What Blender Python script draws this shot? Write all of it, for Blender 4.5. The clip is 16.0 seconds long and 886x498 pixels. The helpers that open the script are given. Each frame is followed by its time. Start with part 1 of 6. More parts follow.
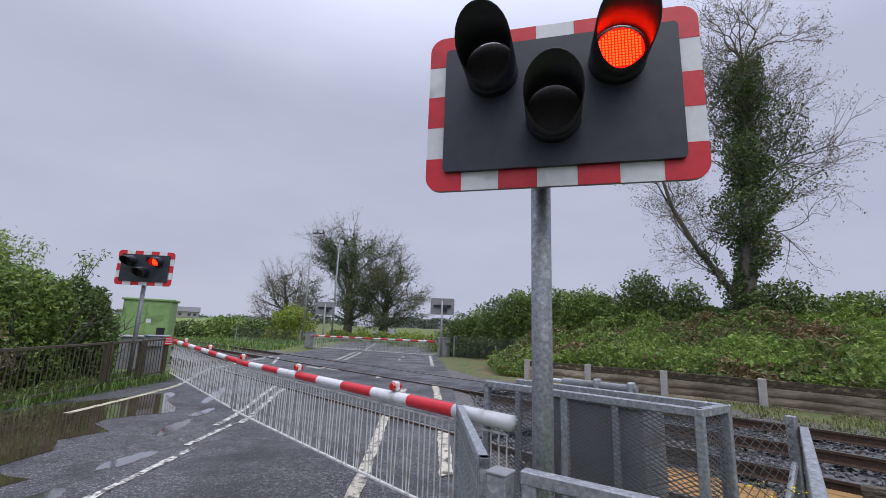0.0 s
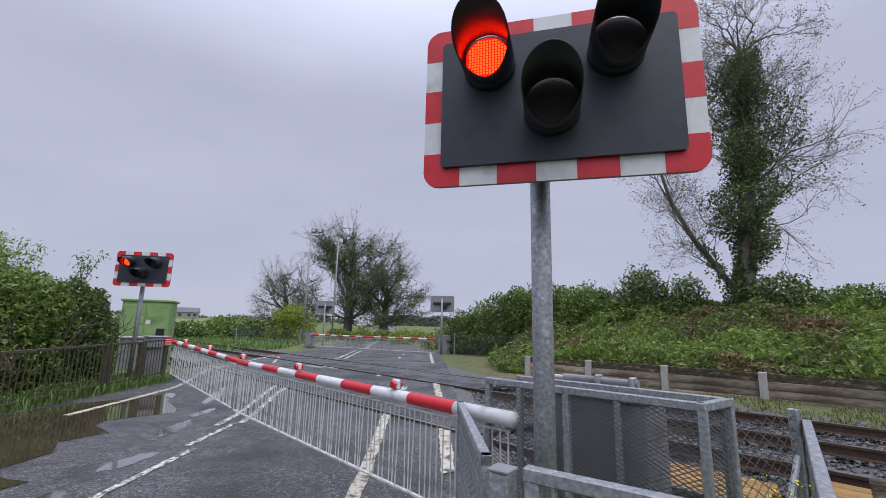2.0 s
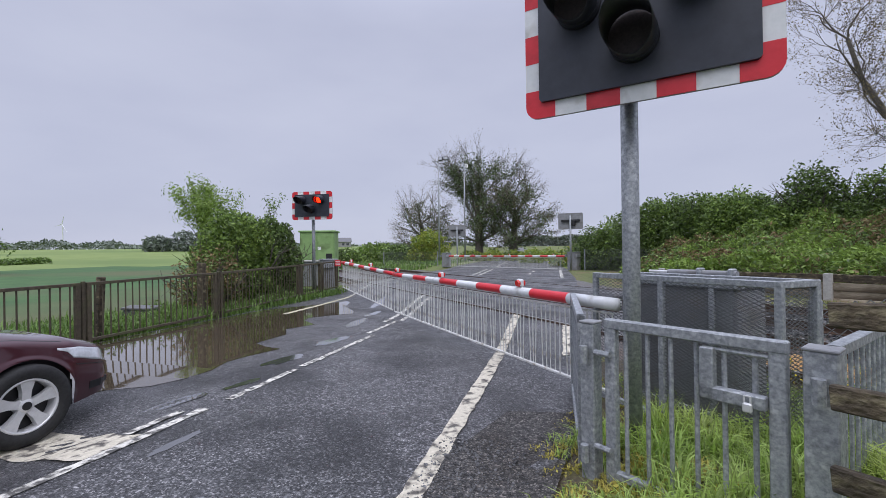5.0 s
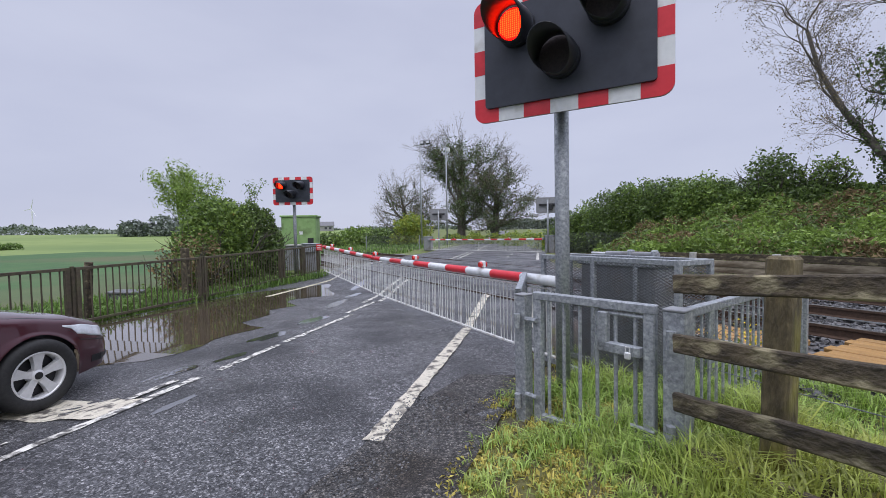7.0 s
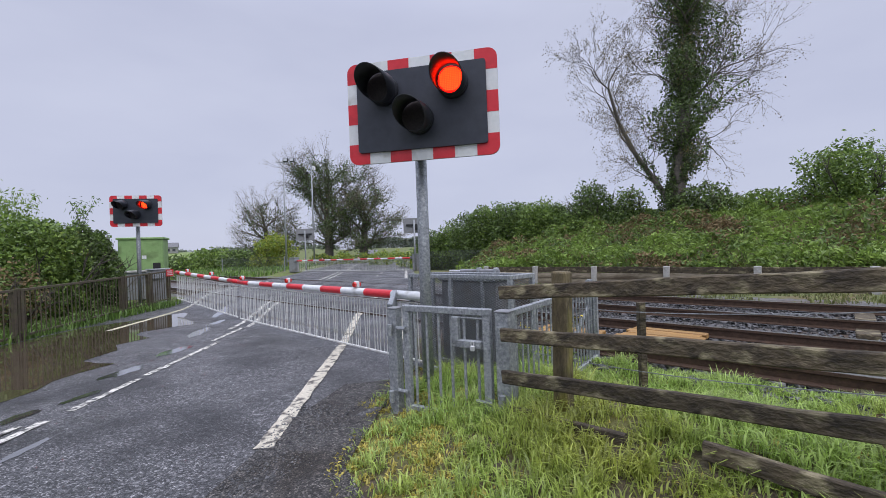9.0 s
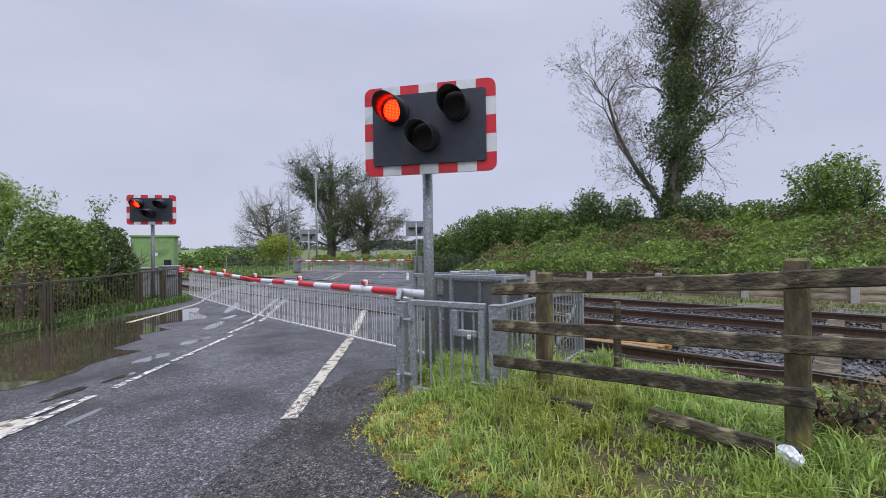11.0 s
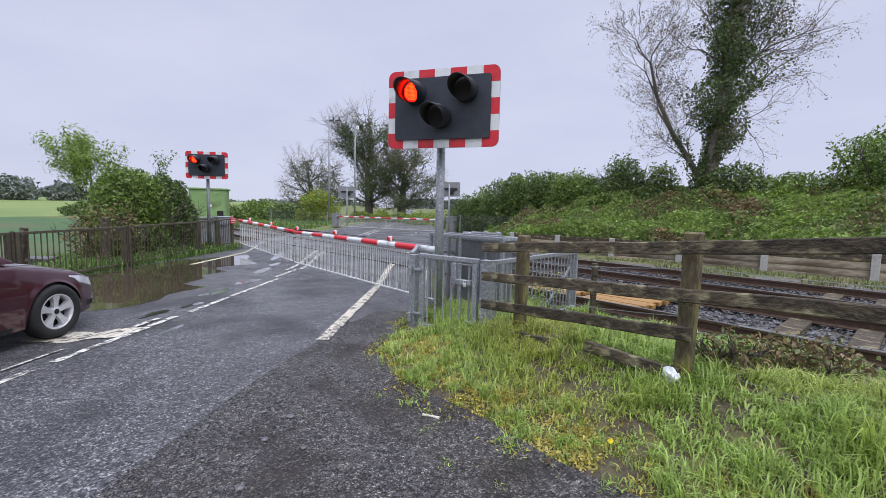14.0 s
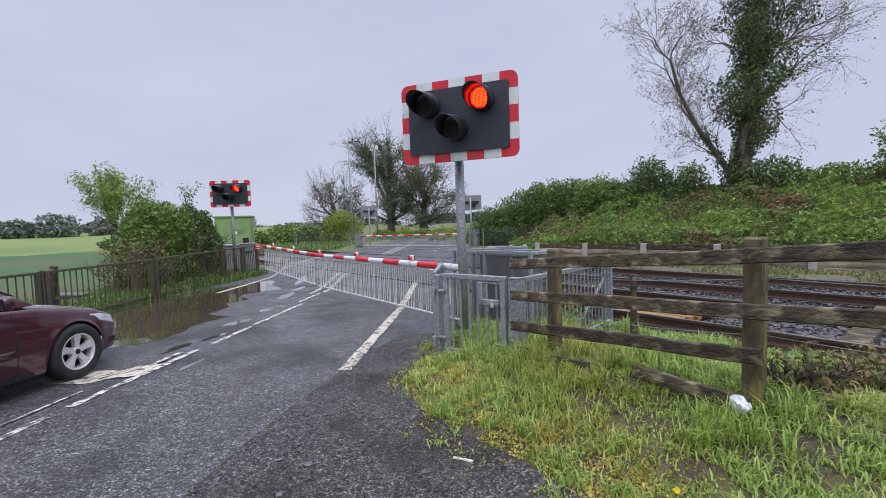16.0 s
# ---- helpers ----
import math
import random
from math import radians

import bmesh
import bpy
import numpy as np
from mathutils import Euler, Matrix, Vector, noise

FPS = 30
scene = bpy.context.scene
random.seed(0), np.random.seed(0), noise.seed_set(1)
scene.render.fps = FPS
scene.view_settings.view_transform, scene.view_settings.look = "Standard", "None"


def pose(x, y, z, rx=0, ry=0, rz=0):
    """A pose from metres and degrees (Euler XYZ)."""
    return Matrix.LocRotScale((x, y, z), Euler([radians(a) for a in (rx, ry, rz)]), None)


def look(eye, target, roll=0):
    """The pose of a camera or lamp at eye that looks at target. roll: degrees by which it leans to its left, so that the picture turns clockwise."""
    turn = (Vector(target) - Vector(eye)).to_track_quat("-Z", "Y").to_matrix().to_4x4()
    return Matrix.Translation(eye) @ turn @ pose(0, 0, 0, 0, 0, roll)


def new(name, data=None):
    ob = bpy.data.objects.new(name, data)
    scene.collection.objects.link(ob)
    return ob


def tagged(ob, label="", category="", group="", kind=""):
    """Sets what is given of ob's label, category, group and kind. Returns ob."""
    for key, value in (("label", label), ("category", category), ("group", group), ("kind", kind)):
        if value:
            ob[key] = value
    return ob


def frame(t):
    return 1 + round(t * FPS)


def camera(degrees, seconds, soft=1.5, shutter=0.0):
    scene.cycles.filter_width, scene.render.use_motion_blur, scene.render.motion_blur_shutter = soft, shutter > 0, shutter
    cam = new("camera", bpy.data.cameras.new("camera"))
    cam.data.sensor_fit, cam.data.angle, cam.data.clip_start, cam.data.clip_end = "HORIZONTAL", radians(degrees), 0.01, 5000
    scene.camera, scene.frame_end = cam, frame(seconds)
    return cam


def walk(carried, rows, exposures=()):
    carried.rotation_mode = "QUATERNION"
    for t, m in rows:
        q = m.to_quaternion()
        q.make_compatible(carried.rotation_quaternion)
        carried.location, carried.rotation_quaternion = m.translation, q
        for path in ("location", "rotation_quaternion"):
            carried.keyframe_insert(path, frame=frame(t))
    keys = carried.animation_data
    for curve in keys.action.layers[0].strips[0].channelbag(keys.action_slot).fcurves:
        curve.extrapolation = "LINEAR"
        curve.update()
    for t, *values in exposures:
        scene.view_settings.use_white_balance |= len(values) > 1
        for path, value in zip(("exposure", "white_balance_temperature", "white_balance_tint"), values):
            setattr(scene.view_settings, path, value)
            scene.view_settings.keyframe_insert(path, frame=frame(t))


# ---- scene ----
cam = camera(92.5, 16.0, soft=0.65)
PATH = [
    (0, (0.42, -1.446, 1.552), (0.452, 0.516, 1.94), 2.1),
    (0.5, (0.418, -1.427, 1.547), (0.451, 0.536, 1.932), 2.0),
    (1, (0.416, -1.418, 1.546), (0.449, 0.545, 1.927), 1.9),
    (1.5, (0.417, -1.418, 1.549), (0.451, 0.545, 1.928), 1.8),
    (2, (0.422, -1.422, 1.549), (0.458, 0.542, 1.926), 1.4),
    (2.5, (0.42, -1.414, 1.512), (0.21, 0.537, 1.898), 0.1),
    (3, (0.44, -1.4, 1.379), (-0.416, 0.392, 1.616), -1.3),
    (3.5, (0.451, -1.524, 1.392), (-0.329, 0.301, 1.633), 0.6),
    (4, (0.448, -1.758, 1.404), (-0.173, 0.134, 1.596), 1.1),
    (4.5, (0.565, -1.899, 1.388), (-0.038, 0.007, 1.447), -0.1),
    (4.7, (0.567, -2.021, 1.408), (-0.013, -0.107, 1.444), -0.5),
    (6.8, (0.908, -2.59, 1.432), (0.413, -0.654, 1.343), -1.1),
    (7, (0.907, -2.629, 1.432), (0.426, -0.689, 1.363), -1.0),
    (7.5, (0.872, -2.755, 1.439), (0.412, -0.809, 1.404), -0.4),
    (8, (0.863, -2.931, 1.453), (0.553, -0.958, 1.348), -5.8),
    (8.2, (0.939, -3.045, 1.484), (1.004, -1.046, 1.492), -1.4),
    (10.3, (0.837, -3.454, 1.486), (0.989, -1.46, 1.48), -2.2),
    (10.5, (0.814, -3.541, 1.488), (0.963, -1.546, 1.494), -2.0),
    (11, (0.881, -3.837, 1.479), (1.007, -1.841, 1.497), -0.9),
    (11.5, (0.91, -4.087, 1.448), (0.918, -2.088, 1.4), 2.8),
    (12, (0.924, -4.382, 1.458), (0.752, -2.399, 1.261), 5.8),
    (12.5, (1.065, -4.556, 1.487), (0.912, -2.574, 1.269), 1.3),
    (13, (1.212, -4.69, 1.495), (1.209, -2.703, 1.262), 1.6),
    (13.5, (1.202, -4.7, 1.503), (1.206, -2.712, 1.284), 1.7),
    (14, (1.198, -4.71, 1.514), (1.154, -2.718, 1.344), 1.3),
    (14.5, (1.184, -4.688, 1.525), (1.066, -2.695, 1.407), 1.1),
    (15, (1.201, -4.649, 1.526), (1.055, -2.657, 1.421), 0.4),
    (15.5, (1.226, -4.605, 1.553), (1.075, -2.613, 1.446), -1.6),
    (16, (1.2, -4.413, 1.547), (1.043, -2.422, 1.443), -2.0),
]
EXPOSURE = [(0, -0.15), (2.4, -0.15), (4.5, -0.06), (7, 0.05), (11, 0.04), (12.5, 0.2), (14, 0.2), (15, 0.1), (16, 0.08)]
walk(cam, [(t, look(eye, target, roll)) for t, eye, target, roll in PATH], EXPOSURE)

# ---- sky and light: a bright overcast day ----
world = bpy.data.worlds.new("overcast_sky")
scene.world = world
world.use_nodes = True
_n, _l = world.node_tree.nodes, world.node_tree.links
_bg = _n["Background"]
_sky = _n.new("ShaderNodeTexSky")
_sky.sky_type, _sky.sun_disc = "NISHITA", False
_sky.sun_elevation, _sky.sun_rotation = radians(50), radians(200)
_co = _n.new("ShaderNodeTexCoord")
_map = _n.new("ShaderNodeMapping")
_map.inputs["Scale"].default_value = (1.2, 1.2, 3.5)
_cl = _n.new("ShaderNodeTexNoise")
_cl.inputs["Scale"].default_value, _cl.inputs["Detail"].default_value = 2.2, 4.0
_ramp = _n.new("ShaderNodeValToRGB")
_ramp.color_ramp.elements[0].position, _ramp.color_ramp.elements[1].position = 0.3, 0.7
_ramp.color_ramp.elements[0].color = (5.2, 5.5, 7.15, 1)
_ramp.color_ramp.elements[1].color = (5.8, 6.1, 7.7, 1)
_mix = _n.new("ShaderNodeMix")
_mix.data_type = "RGBA"
_mix.inputs["Factor"].default_value = 0.94
_l.new(_co.outputs["Generated"], _map.inputs["Vector"])
_l.new(_map.outputs["Vector"], _cl.inputs["Vector"])
_l.new(_cl.outputs["Fac"], _ramp.inputs["Fac"])
_l.new(_sky.outputs["Color"], _mix.inputs["A"])
_l.new(_ramp.outputs["Color"], _mix.inputs["B"])
# an overcast sky is brighter overhead than at the horizon
_sep = _n.new("ShaderNodeSeparateXYZ")
_zen = _n.new("ShaderNodeMapRange")
_zen.interpolation_type = "SMOOTHSTEP"
_zen.inputs["From Min"].default_value, _zen.inputs["From Max"].default_value = 0.45, 1.0
_zen.inputs["To Min"].default_value, _zen.inputs["To Max"].default_value = 0.1, 0.325
_l.new(_co.outputs["Generated"], _sep.inputs["Vector"])
_l.new(_sep.outputs["Z"], _zen.inputs["Value"])
_l.new(_zen.outputs["Result"], _bg.inputs["Strength"])
_l.new(_mix.outputs["Result"], _bg.inputs["Color"])
sun = new("sun", bpy.data.lights.new("sun", "SUN"))
sun.data.energy, sun.data.angle, sun.data.color = 1.5, radians(60), (1.0, 0.97, 0.93)
sun.matrix_world = look((6, -14, 26), (0, 0, 0))


# ---- materials ----
def mat(name, c1, c2=None, scale=8.0, rough=0.8, metal=0.0, bump=0.0, bscale=60.0, c3=None, s3=1.5, amt3=0.5, vary=0.0, spec=0.5, coat=0.0, stretch=(1, 1, 1), rough2=None, island=0.0, thin=0.0):
    """Two-scale procedural surface: c1 to c2 by fine noise, patches of c3 by coarse noise."""
    m = bpy.data.materials.new(name)
    m.use_nodes = True
    nt = m.node_tree
    n, l = nt.nodes, nt.links
    b = n["Principled BSDF"]
    co = n.new("ShaderNodeTexCoord")
    mp = n.new("ShaderNodeMapping")
    mp.inputs["Scale"].default_value = stretch
    l.new(co.outputs["Object"], mp.inputs["Vector"])
    no = n.new("ShaderNodeTexNoise")
    no.inputs["Scale"].default_value, no.inputs["Detail"].default_value, no.inputs["Roughness"].default_value = scale, 6.0, 0.65
    l.new(mp.outputs["Vector"], no.inputs["Vector"])
    rp = n.new("ShaderNodeValToRGB")
    rp.color_ramp.elements[0].position, rp.color_ramp.elements[1].position = 0.32, 0.68
    rp.color_ramp.elements[0].color, rp.color_ramp.elements[1].color = (*c1, 1), (*(c2 or c1), 1)
    l.new(no.outputs["Fac"], rp.inputs["Fac"])
    col = rp.outputs["Color"]
    if c3:
        n2 = n.new("ShaderNodeTexNoise")
        n2.inputs["Scale"].default_value, n2.inputs["Detail"].default_value = s3, 5.0
        l.new(mp.outputs["Vector"], n2.inputs["Vector"])
        r2 = n.new("ShaderNodeValToRGB")
        r2.color_ramp.elements[0].position, r2.color_ramp.elements[1].position = 0.62 - 0.25 * amt3, 0.75 - 0.2 * amt3
        l.new(n2.outputs["Fac"], r2.inputs["Fac"])
        mx = n.new("ShaderNodeMix")
        mx.data_type = "RGBA"
        l.new(r2.outputs["Color"], mx.inputs["Factor"])
        l.new(col, mx.inputs["A"])
        mx.inputs["B"].default_value = (*c3, 1)
        col = mx.outputs["Result"]
    if vary or island:
        src = n.new("ShaderNodeNewGeometry").outputs["Random Per Island"] if island else n.new("ShaderNodeObjectInfo").outputs["Random"]
        k = island or vary
        mr = n.new("ShaderNodeMapRange")
        mr.inputs["To Min"].default_value, mr.inputs["To Max"].default_value = 1 - k, 1 + k
        l.new(src, mr.inputs["Value"])
        hs = n.new("ShaderNodeHueSaturation")
        l.new(mr.outputs["Result"], hs.inputs["Value"])
        l.new(col, hs.inputs["Color"])
        col = hs.outputs["Color"]
    l.new(col, b.inputs["Base Color"])
    b.inputs["Metallic"].default_value = metal
    b.inputs["Specular IOR Level"].default_value = spec
    b.inputs["Coat Weight"].default_value = coat
    b.inputs["Coat Roughness"].default_value = 0.06
    if rough2 is None:
        b.inputs["Roughness"].default_value = rough
    else:
        rr = n.new("ShaderNodeMapRange")
        n4 = n.new("ShaderNodeTexNoise")
        n4.inputs["Scale"].default_value, n4.inputs["Detail"].default_value = s3 * 1.3, 4.0
        l.new(mp.outputs["Vector"], n4.inputs["Vector"])
        rr.inputs["From Min"].default_value, rr.inputs["From Max"].default_value = 0.38, 0.62
        rr.inputs["To Min"].default_value, rr.inputs["To Max"].default_value = rough, rough2
        l.new(n4.outputs["Fac"], rr.inputs["Value"])
        l.new(rr.outputs["Result"], b.inputs["Roughness"])
    if bump:
        n3 = n.new("ShaderNodeTexNoise")
        n3.inputs["Scale"].default_value, n3.inputs["Detail"].default_value = bscale, 4.0
        l.new(mp.outputs["Vector"], n3.inputs["Vector"])
        bp = n.new("ShaderNodeBump")
        bp.inputs["Strength"].default_value, bp.inputs["Distance"].default_value = bump, 0.02
        l.new(n3.outputs["Fac"], bp.inputs["Height"])
        l.new(bp.outputs["Normal"], b.inputs["Normal"])
    if thin:
        tr = n.new("ShaderNodeBsdfTranslucent")
        ms = n.new("ShaderNodeMixShader")
        ms.inputs["Fac"].default_value = thin
        l.new(col, tr.inputs["Color"])
        l.new(b.outputs["BSDF"], ms.inputs[1])
        l.new(tr.outputs["BSDF"], ms.inputs[2])
        l.new(ms.outputs["Shader"], n["Material Output"].inputs["Surface"])
    return m


def glow(name, color, strength):
    m = bpy.data.materials.new(name)
    m.use_nodes = True
    b = m.node_tree.nodes["Principled BSDF"]
    b.inputs["Base Color"].default_value = (*color, 1)
    b.inputs["Emission Color"].default_value = (*color, 1)
    b.inputs["Emission Strength"].default_value = strength
    return m


def clear(name, color=(1, 1, 1), rough=0.02, ior=1.45):
    m = bpy.data.materials.new(name)
    m.use_nodes = True
    b = m.node_tree.nodes["Principled BSDF"]
    b.inputs["Base Color"].default_value = (*color, 1)
    b.inputs["Transmission Weight"].default_value = 1.0
    b.inputs["Roughness"].default_value = rough
    b.inputs["IOR"].default_value = ior
    return m


def aggregate(m, size, low, high, depth, tint=(1.0, 0.98, 0.95)):
    """Lays single chippings of varied grey over a surface, some proud and pale, some dark and wet."""
    nt = m.node_tree
    n, l = nt.nodes, nt.links
    b = n["Principled BSDF"]
    co = n.new("ShaderNodeTexCoord")
    vo = n.new("ShaderNodeTexVoronoi")
    vo.inputs["Scale"].default_value = 1.0 / size
    l.new(co.outputs["Object"], vo.inputs["Vector"])
    sp = n.new("ShaderNodeSeparateColor")
    l.new(vo.outputs["Color"], sp.inputs["Color"])
    ra = n.new("ShaderNodeValToRGB")
    e = ra.color_ramp.elements
    e[0].position, e[1].position = 0.25, 1.0
    e[0].color = (low, low, low, 1)
    e[1].color = (high * tint[0], high * tint[1], high * tint[2], 1)
    mid = ra.color_ramp.elements.new(0.8)
    k = low + (high - low) * 0.3
    mid.color = (k, k, k, 1)
    l.new(sp.outputs["Red"], ra.inputs["Fac"])
    old = b.inputs["Base Color"].links[0].from_socket
    mx = n.new("ShaderNodeMix")
    mx.data_type, mx.blend_type = "RGBA", "MULTIPLY"
    mx.inputs["Factor"].default_value = 1.0
    l.new(old, mx.inputs["A"])
    l.new(ra.outputs["Color"], mx.inputs["B"])
    l.new(mx.outputs["Result"], b.inputs["Base Color"])
    ht = n.new("ShaderNodeMath")
    ht.operation = "MULTIPLY"
    l.new(sp.outputs["Green"], ht.inputs[0])
    iv = n.new("ShaderNodeMath")
    iv.operation = "SUBTRACT"
    iv.inputs[0].default_value = 1.0
    l.new(vo.outputs["Distance"], iv.inputs[1])
    l.new(iv.outputs["Value"], ht.inputs[1])
    bp = n.new("ShaderNodeBump")
    bp.inputs["Strength"].default_value, bp.inputs["Distance"].default_value = 1.0, depth
    l.new(ht.outputs["Value"], bp.inputs["Height"])
    if b.inputs["Normal"].links:
        l.new(b.inputs["Normal"].links[0].from_socket, bp.inputs["Normal"])
    l.new(bp.outputs["Normal"], b.inputs["Normal"])
    return m


ASPHALT = aggregate(mat("wet_asphalt", (0.024, 0.024, 0.026), (0.145, 0.145, 0.15), 26, 0.28, bump=0.6, bscale=70, c3=(0.034, 0.034, 0.036), s3=0.9, amt3=0.6, rough2=0.56, spec=0.5), 0.0115, 0.4, 3.7, 0.006)
GRAVEL = aggregate(mat("wet_gravel", (0.012, 0.012, 0.012), (0.15, 0.14, 0.13), 24, 0.45, bump=0.8, bscale=40, c3=(0.04, 0.034, 0.028), s3=1.6, amt3=0.6, rough2=0.75, spec=0.4), 0.010, 0.3, 3.0, 0.009)
STONE = mat("dark_stone", (0.03, 0.03, 0.033), (0.13, 0.13, 0.132), 20, 0.4, bump=0.4, bscale=40, island=0.65)
PAINT = mat("worn_road_paint", (0.58, 0.56, 0.49), (0.76, 0.74, 0.68), 30, 0.6, bump=0.5, bscale=90, c3=(0.09, 0.086, 0.08), s3=17, amt3=0.8)
PAINT_E = mat("creamy_edge_paint", (0.5, 0.46, 0.36), (0.66, 0.61, 0.5), 30, 0.6, bump=0.5, bscale=90, c3=(0.09, 0.08, 0.07), s3=12, amt3=0.55)
PAINT_Y = mat("yellowed_road_paint", (0.5, 0.46, 0.3), (0.62, 0.58, 0.42), 30, 0.6, bump=0.5, bscale=90, c3=(0.16, 0.15, 0.13), s3=12, amt3=0.5)
WATER = mat("muddy_water", (0.06, 0.046, 0.03), (0.085, 0.066, 0.044), 1.5, 0.03, bump=0.03, bscale=5, spec=1.0, coat=0.6)
FILM = mat("thin_rain_water", (0.04, 0.04, 0.043), (0.06, 0.06, 0.063), 6, 0.05, bump=0.04, bscale=20, spec=1.0, coat=1.0)
FIELD = mat("young_crop_field", (0.03, 0.085, 0.022), (0.06, 0.13, 0.035), 0.5, 0.9, c3=(0.09, 0.1, 0.04), s3=0.06, amt3=0.4, bump=0.6, bscale=8)
PASTURE = mat("bright_pasture", (0.15, 0.205, 0.05), (0.2, 0.26, 0.075), 0.2, 0.9, c3=(0.12, 0.18, 0.045), s3=0.03, amt3=0.5)
TURF = mat("rough_turf", (0.07, 0.11, 0.022), (0.16, 0.2, 0.045), 9, 0.9, bump=0.8, bscale=40, c3=(0.12, 0.085, 0.05), s3=1.3, amt3=0.5)
SOIL = mat("damp_mossy_soil", (0.035, 0.028, 0.018), (0.12, 0.095, 0.058), 22, 0.85, bump=1.0, bscale=45, c3=(0.13, 0.125, 0.035), s3=3.0, amt3=0.55)
BANKTURF = mat("bramble_bank", (0.05, 0.07, 0.022), (0.15, 0.165, 0.05), 5, 0.9, bump=0.9, bscale=12, c3=(0.16, 0.12, 0.06), s3=0.9, amt3=0.5)
BALLAST = mat("track_ballast", (0.03, 0.028, 0.028), (0.2, 0.19, 0.185), 14, 0.6, bump=1.0, bscale=16, c3=(0.1, 0.07, 0.05), s3=1.0, amt3=0.5)
GALV = mat("galvanised_steel", (0.2, 0.215, 0.23), (0.44, 0.46, 0.48), 45, 0.45, 0.5, bump=0.12, bscale=60, c3=(0.52, 0.54, 0.55), s3=28, amt3=0.25, rough2=0.7, vary=0.06)
MESHST = mat("dull_weathered_mesh_steel", (0.1, 0.108, 0.115), (0.24, 0.25, 0.26), 45, 0.55, 0.4, c3=(0.16, 0.14, 0.12), s3=6, amt3=0.3)
RUSTY = mat("mossy_brown_steel", (0.05, 0.04, 0.028), (0.105, 0.085, 0.055), 18, 0.75, 0.1, bump=0.3, bscale=50, c3=(0.085, 0.085, 0.04), s3=3, amt3=0.5, vary=0.15)
RAILST = mat("rusted_rail", (0.06, 0.038, 0.028), (0.12, 0.075, 0.05), 20, 0.6, 0.4, bump=0.2)
RAILTOP = mat("polished_rail_head", (0.35, 0.34, 0.33), (0.5, 0.49, 0.48), 30, 0.28, 0.9)
OAK = mat("weathered_mossy_timber", (0.022, 0.017, 0.012), (0.105, 0.082, 0.05), 16, 0.85, bump=0.9, bscale=45, c3=(0.23, 0.2, 0.12), s3=13, amt3=0.3, stretch=(0.6, 1, 1), vary=0.3)
POSTWOOD = mat("lichen_stained_post", (0.05, 0.04, 0.024), (0.2, 0.16, 0.085), 18, 0.85, bump=0.9, bscale=40, c3=(0.27, 0.25, 0.05), s3=5, amt3=0.5, stretch=(1, 1, 0.35))
PLANK = mat("bleached_plank", (0.2, 0.165, 0.115), (0.5, 0.43, 0.33), 14, 0.85, bump=0.6, bscale=40, c3=(0.1, 0.072, 0.045), s3=2.6, amt3=0.7, stretch=(0.25, 1, 1), vary=0.35)
YBOARD = mat("wet_orange_timber", (0.26, 0.135, 0.035), (0.42, 0.24, 0.075), 20, 0.5, bump=0.4, c3=(0.22, 0.11, 0.03), s3=4, amt3=0.4, stretch=(0.15, 1, 1), vary=0.12)
CONC = mat("grey_concrete", (0.32, 0.31, 0.3), (0.46, 0.45, 0.43), 20, 0.85, bump=0.3, c3=(0.2, 0.19, 0.16), s3=3, amt3=0.4)
RED = mat("red_enamel", (0.6, 0.018, 0.03), (0.68, 0.03, 0.045), 12, 0.35, c3=(0.5, 0.02, 0.03), s3=5, amt3=0.3)
WHITE = mat("white_enamel", (0.66, 0.68, 0.69), (0.76, 0.77, 0.78), 12, 0.4, c3=(0.5, 0.5, 0.48), s3=6, amt3=0.3)
SKIRTW = mat("dulled_white_paint", (0.6, 0.6, 0.57), (0.72, 0.72, 0.7), 25, 0.5, c3=(0.4, 0.35, 0.28), s3=9, amt3=0.35)
BLACK = mat("black_backboard", (0.022, 0.026, 0.038), (0.034, 0.039, 0.054), 10, 0.42, bump=0.02)
HOODB = mat("matt_black_hood", (0.02, 0.022, 0.03), (0.032, 0.035, 0.045), 14, 0.45)
LENSOFF = mat("unlit_lens", (0.05, 0.042, 0.045), (0.09, 0.075, 0.075), 60, 0.55, spec=0.3)
LENSRED = glow("lit_red_lens", (1.0, 0.004, 0.002), 4.5)
LENSDOT = glow("lit_led_dot", (1.0, 0.016, 0.002), 16.0)
BOOMRED = mat("red_lamp_glass", (0.55, 0.015, 0.015), (0.7, 0.03, 0.02), 20, 0.2, spec=0.7)
GREYP = mat("grey_painted_steel", (0.2, 0.205, 0.215), (0.28, 0.285, 0.295), 8, 0.55, c3=(0.17, 0.16, 0.15), s3=3, amt3=0.4)
GREENP = mat("pale_green_painted_steel", (0.2, 0.33, 0.12), (0.26, 0.4, 0.16), 5, 0.5, c3=(0.14, 0.21, 0.08), s3=2, amt3=0.4)
BARK = mat("grey_brown_bark", (0.05, 0.042, 0.034), (0.11, 0.095, 0.08), 12, 0.9, bump=0.6, bscale=20)
LEAF_IVY = mat("ivy_leaf", (0.06, 0.095, 0.032), (0.13, 0.18, 0.065), 6, 0.45, island=0.45, thin=0.3)
LEAF_DK = mat("hedge_leaf", (0.1, 0.165, 0.038), (0.19, 0.28, 0.075), 4, 0.45, island=0.45, thin=0.35)
LEAF_LT = mat("spring_leaf", (0.17, 0.27, 0.05), (0.28, 0.38, 0.085), 4, 0.5, island=0.4, thin=0.4)
LEAF_YL = mat("yellow_green_leaf", (0.26, 0.31, 0.04), (0.38, 0.41, 0.07), 4, 0.5, island=0.35, thin=0.4)
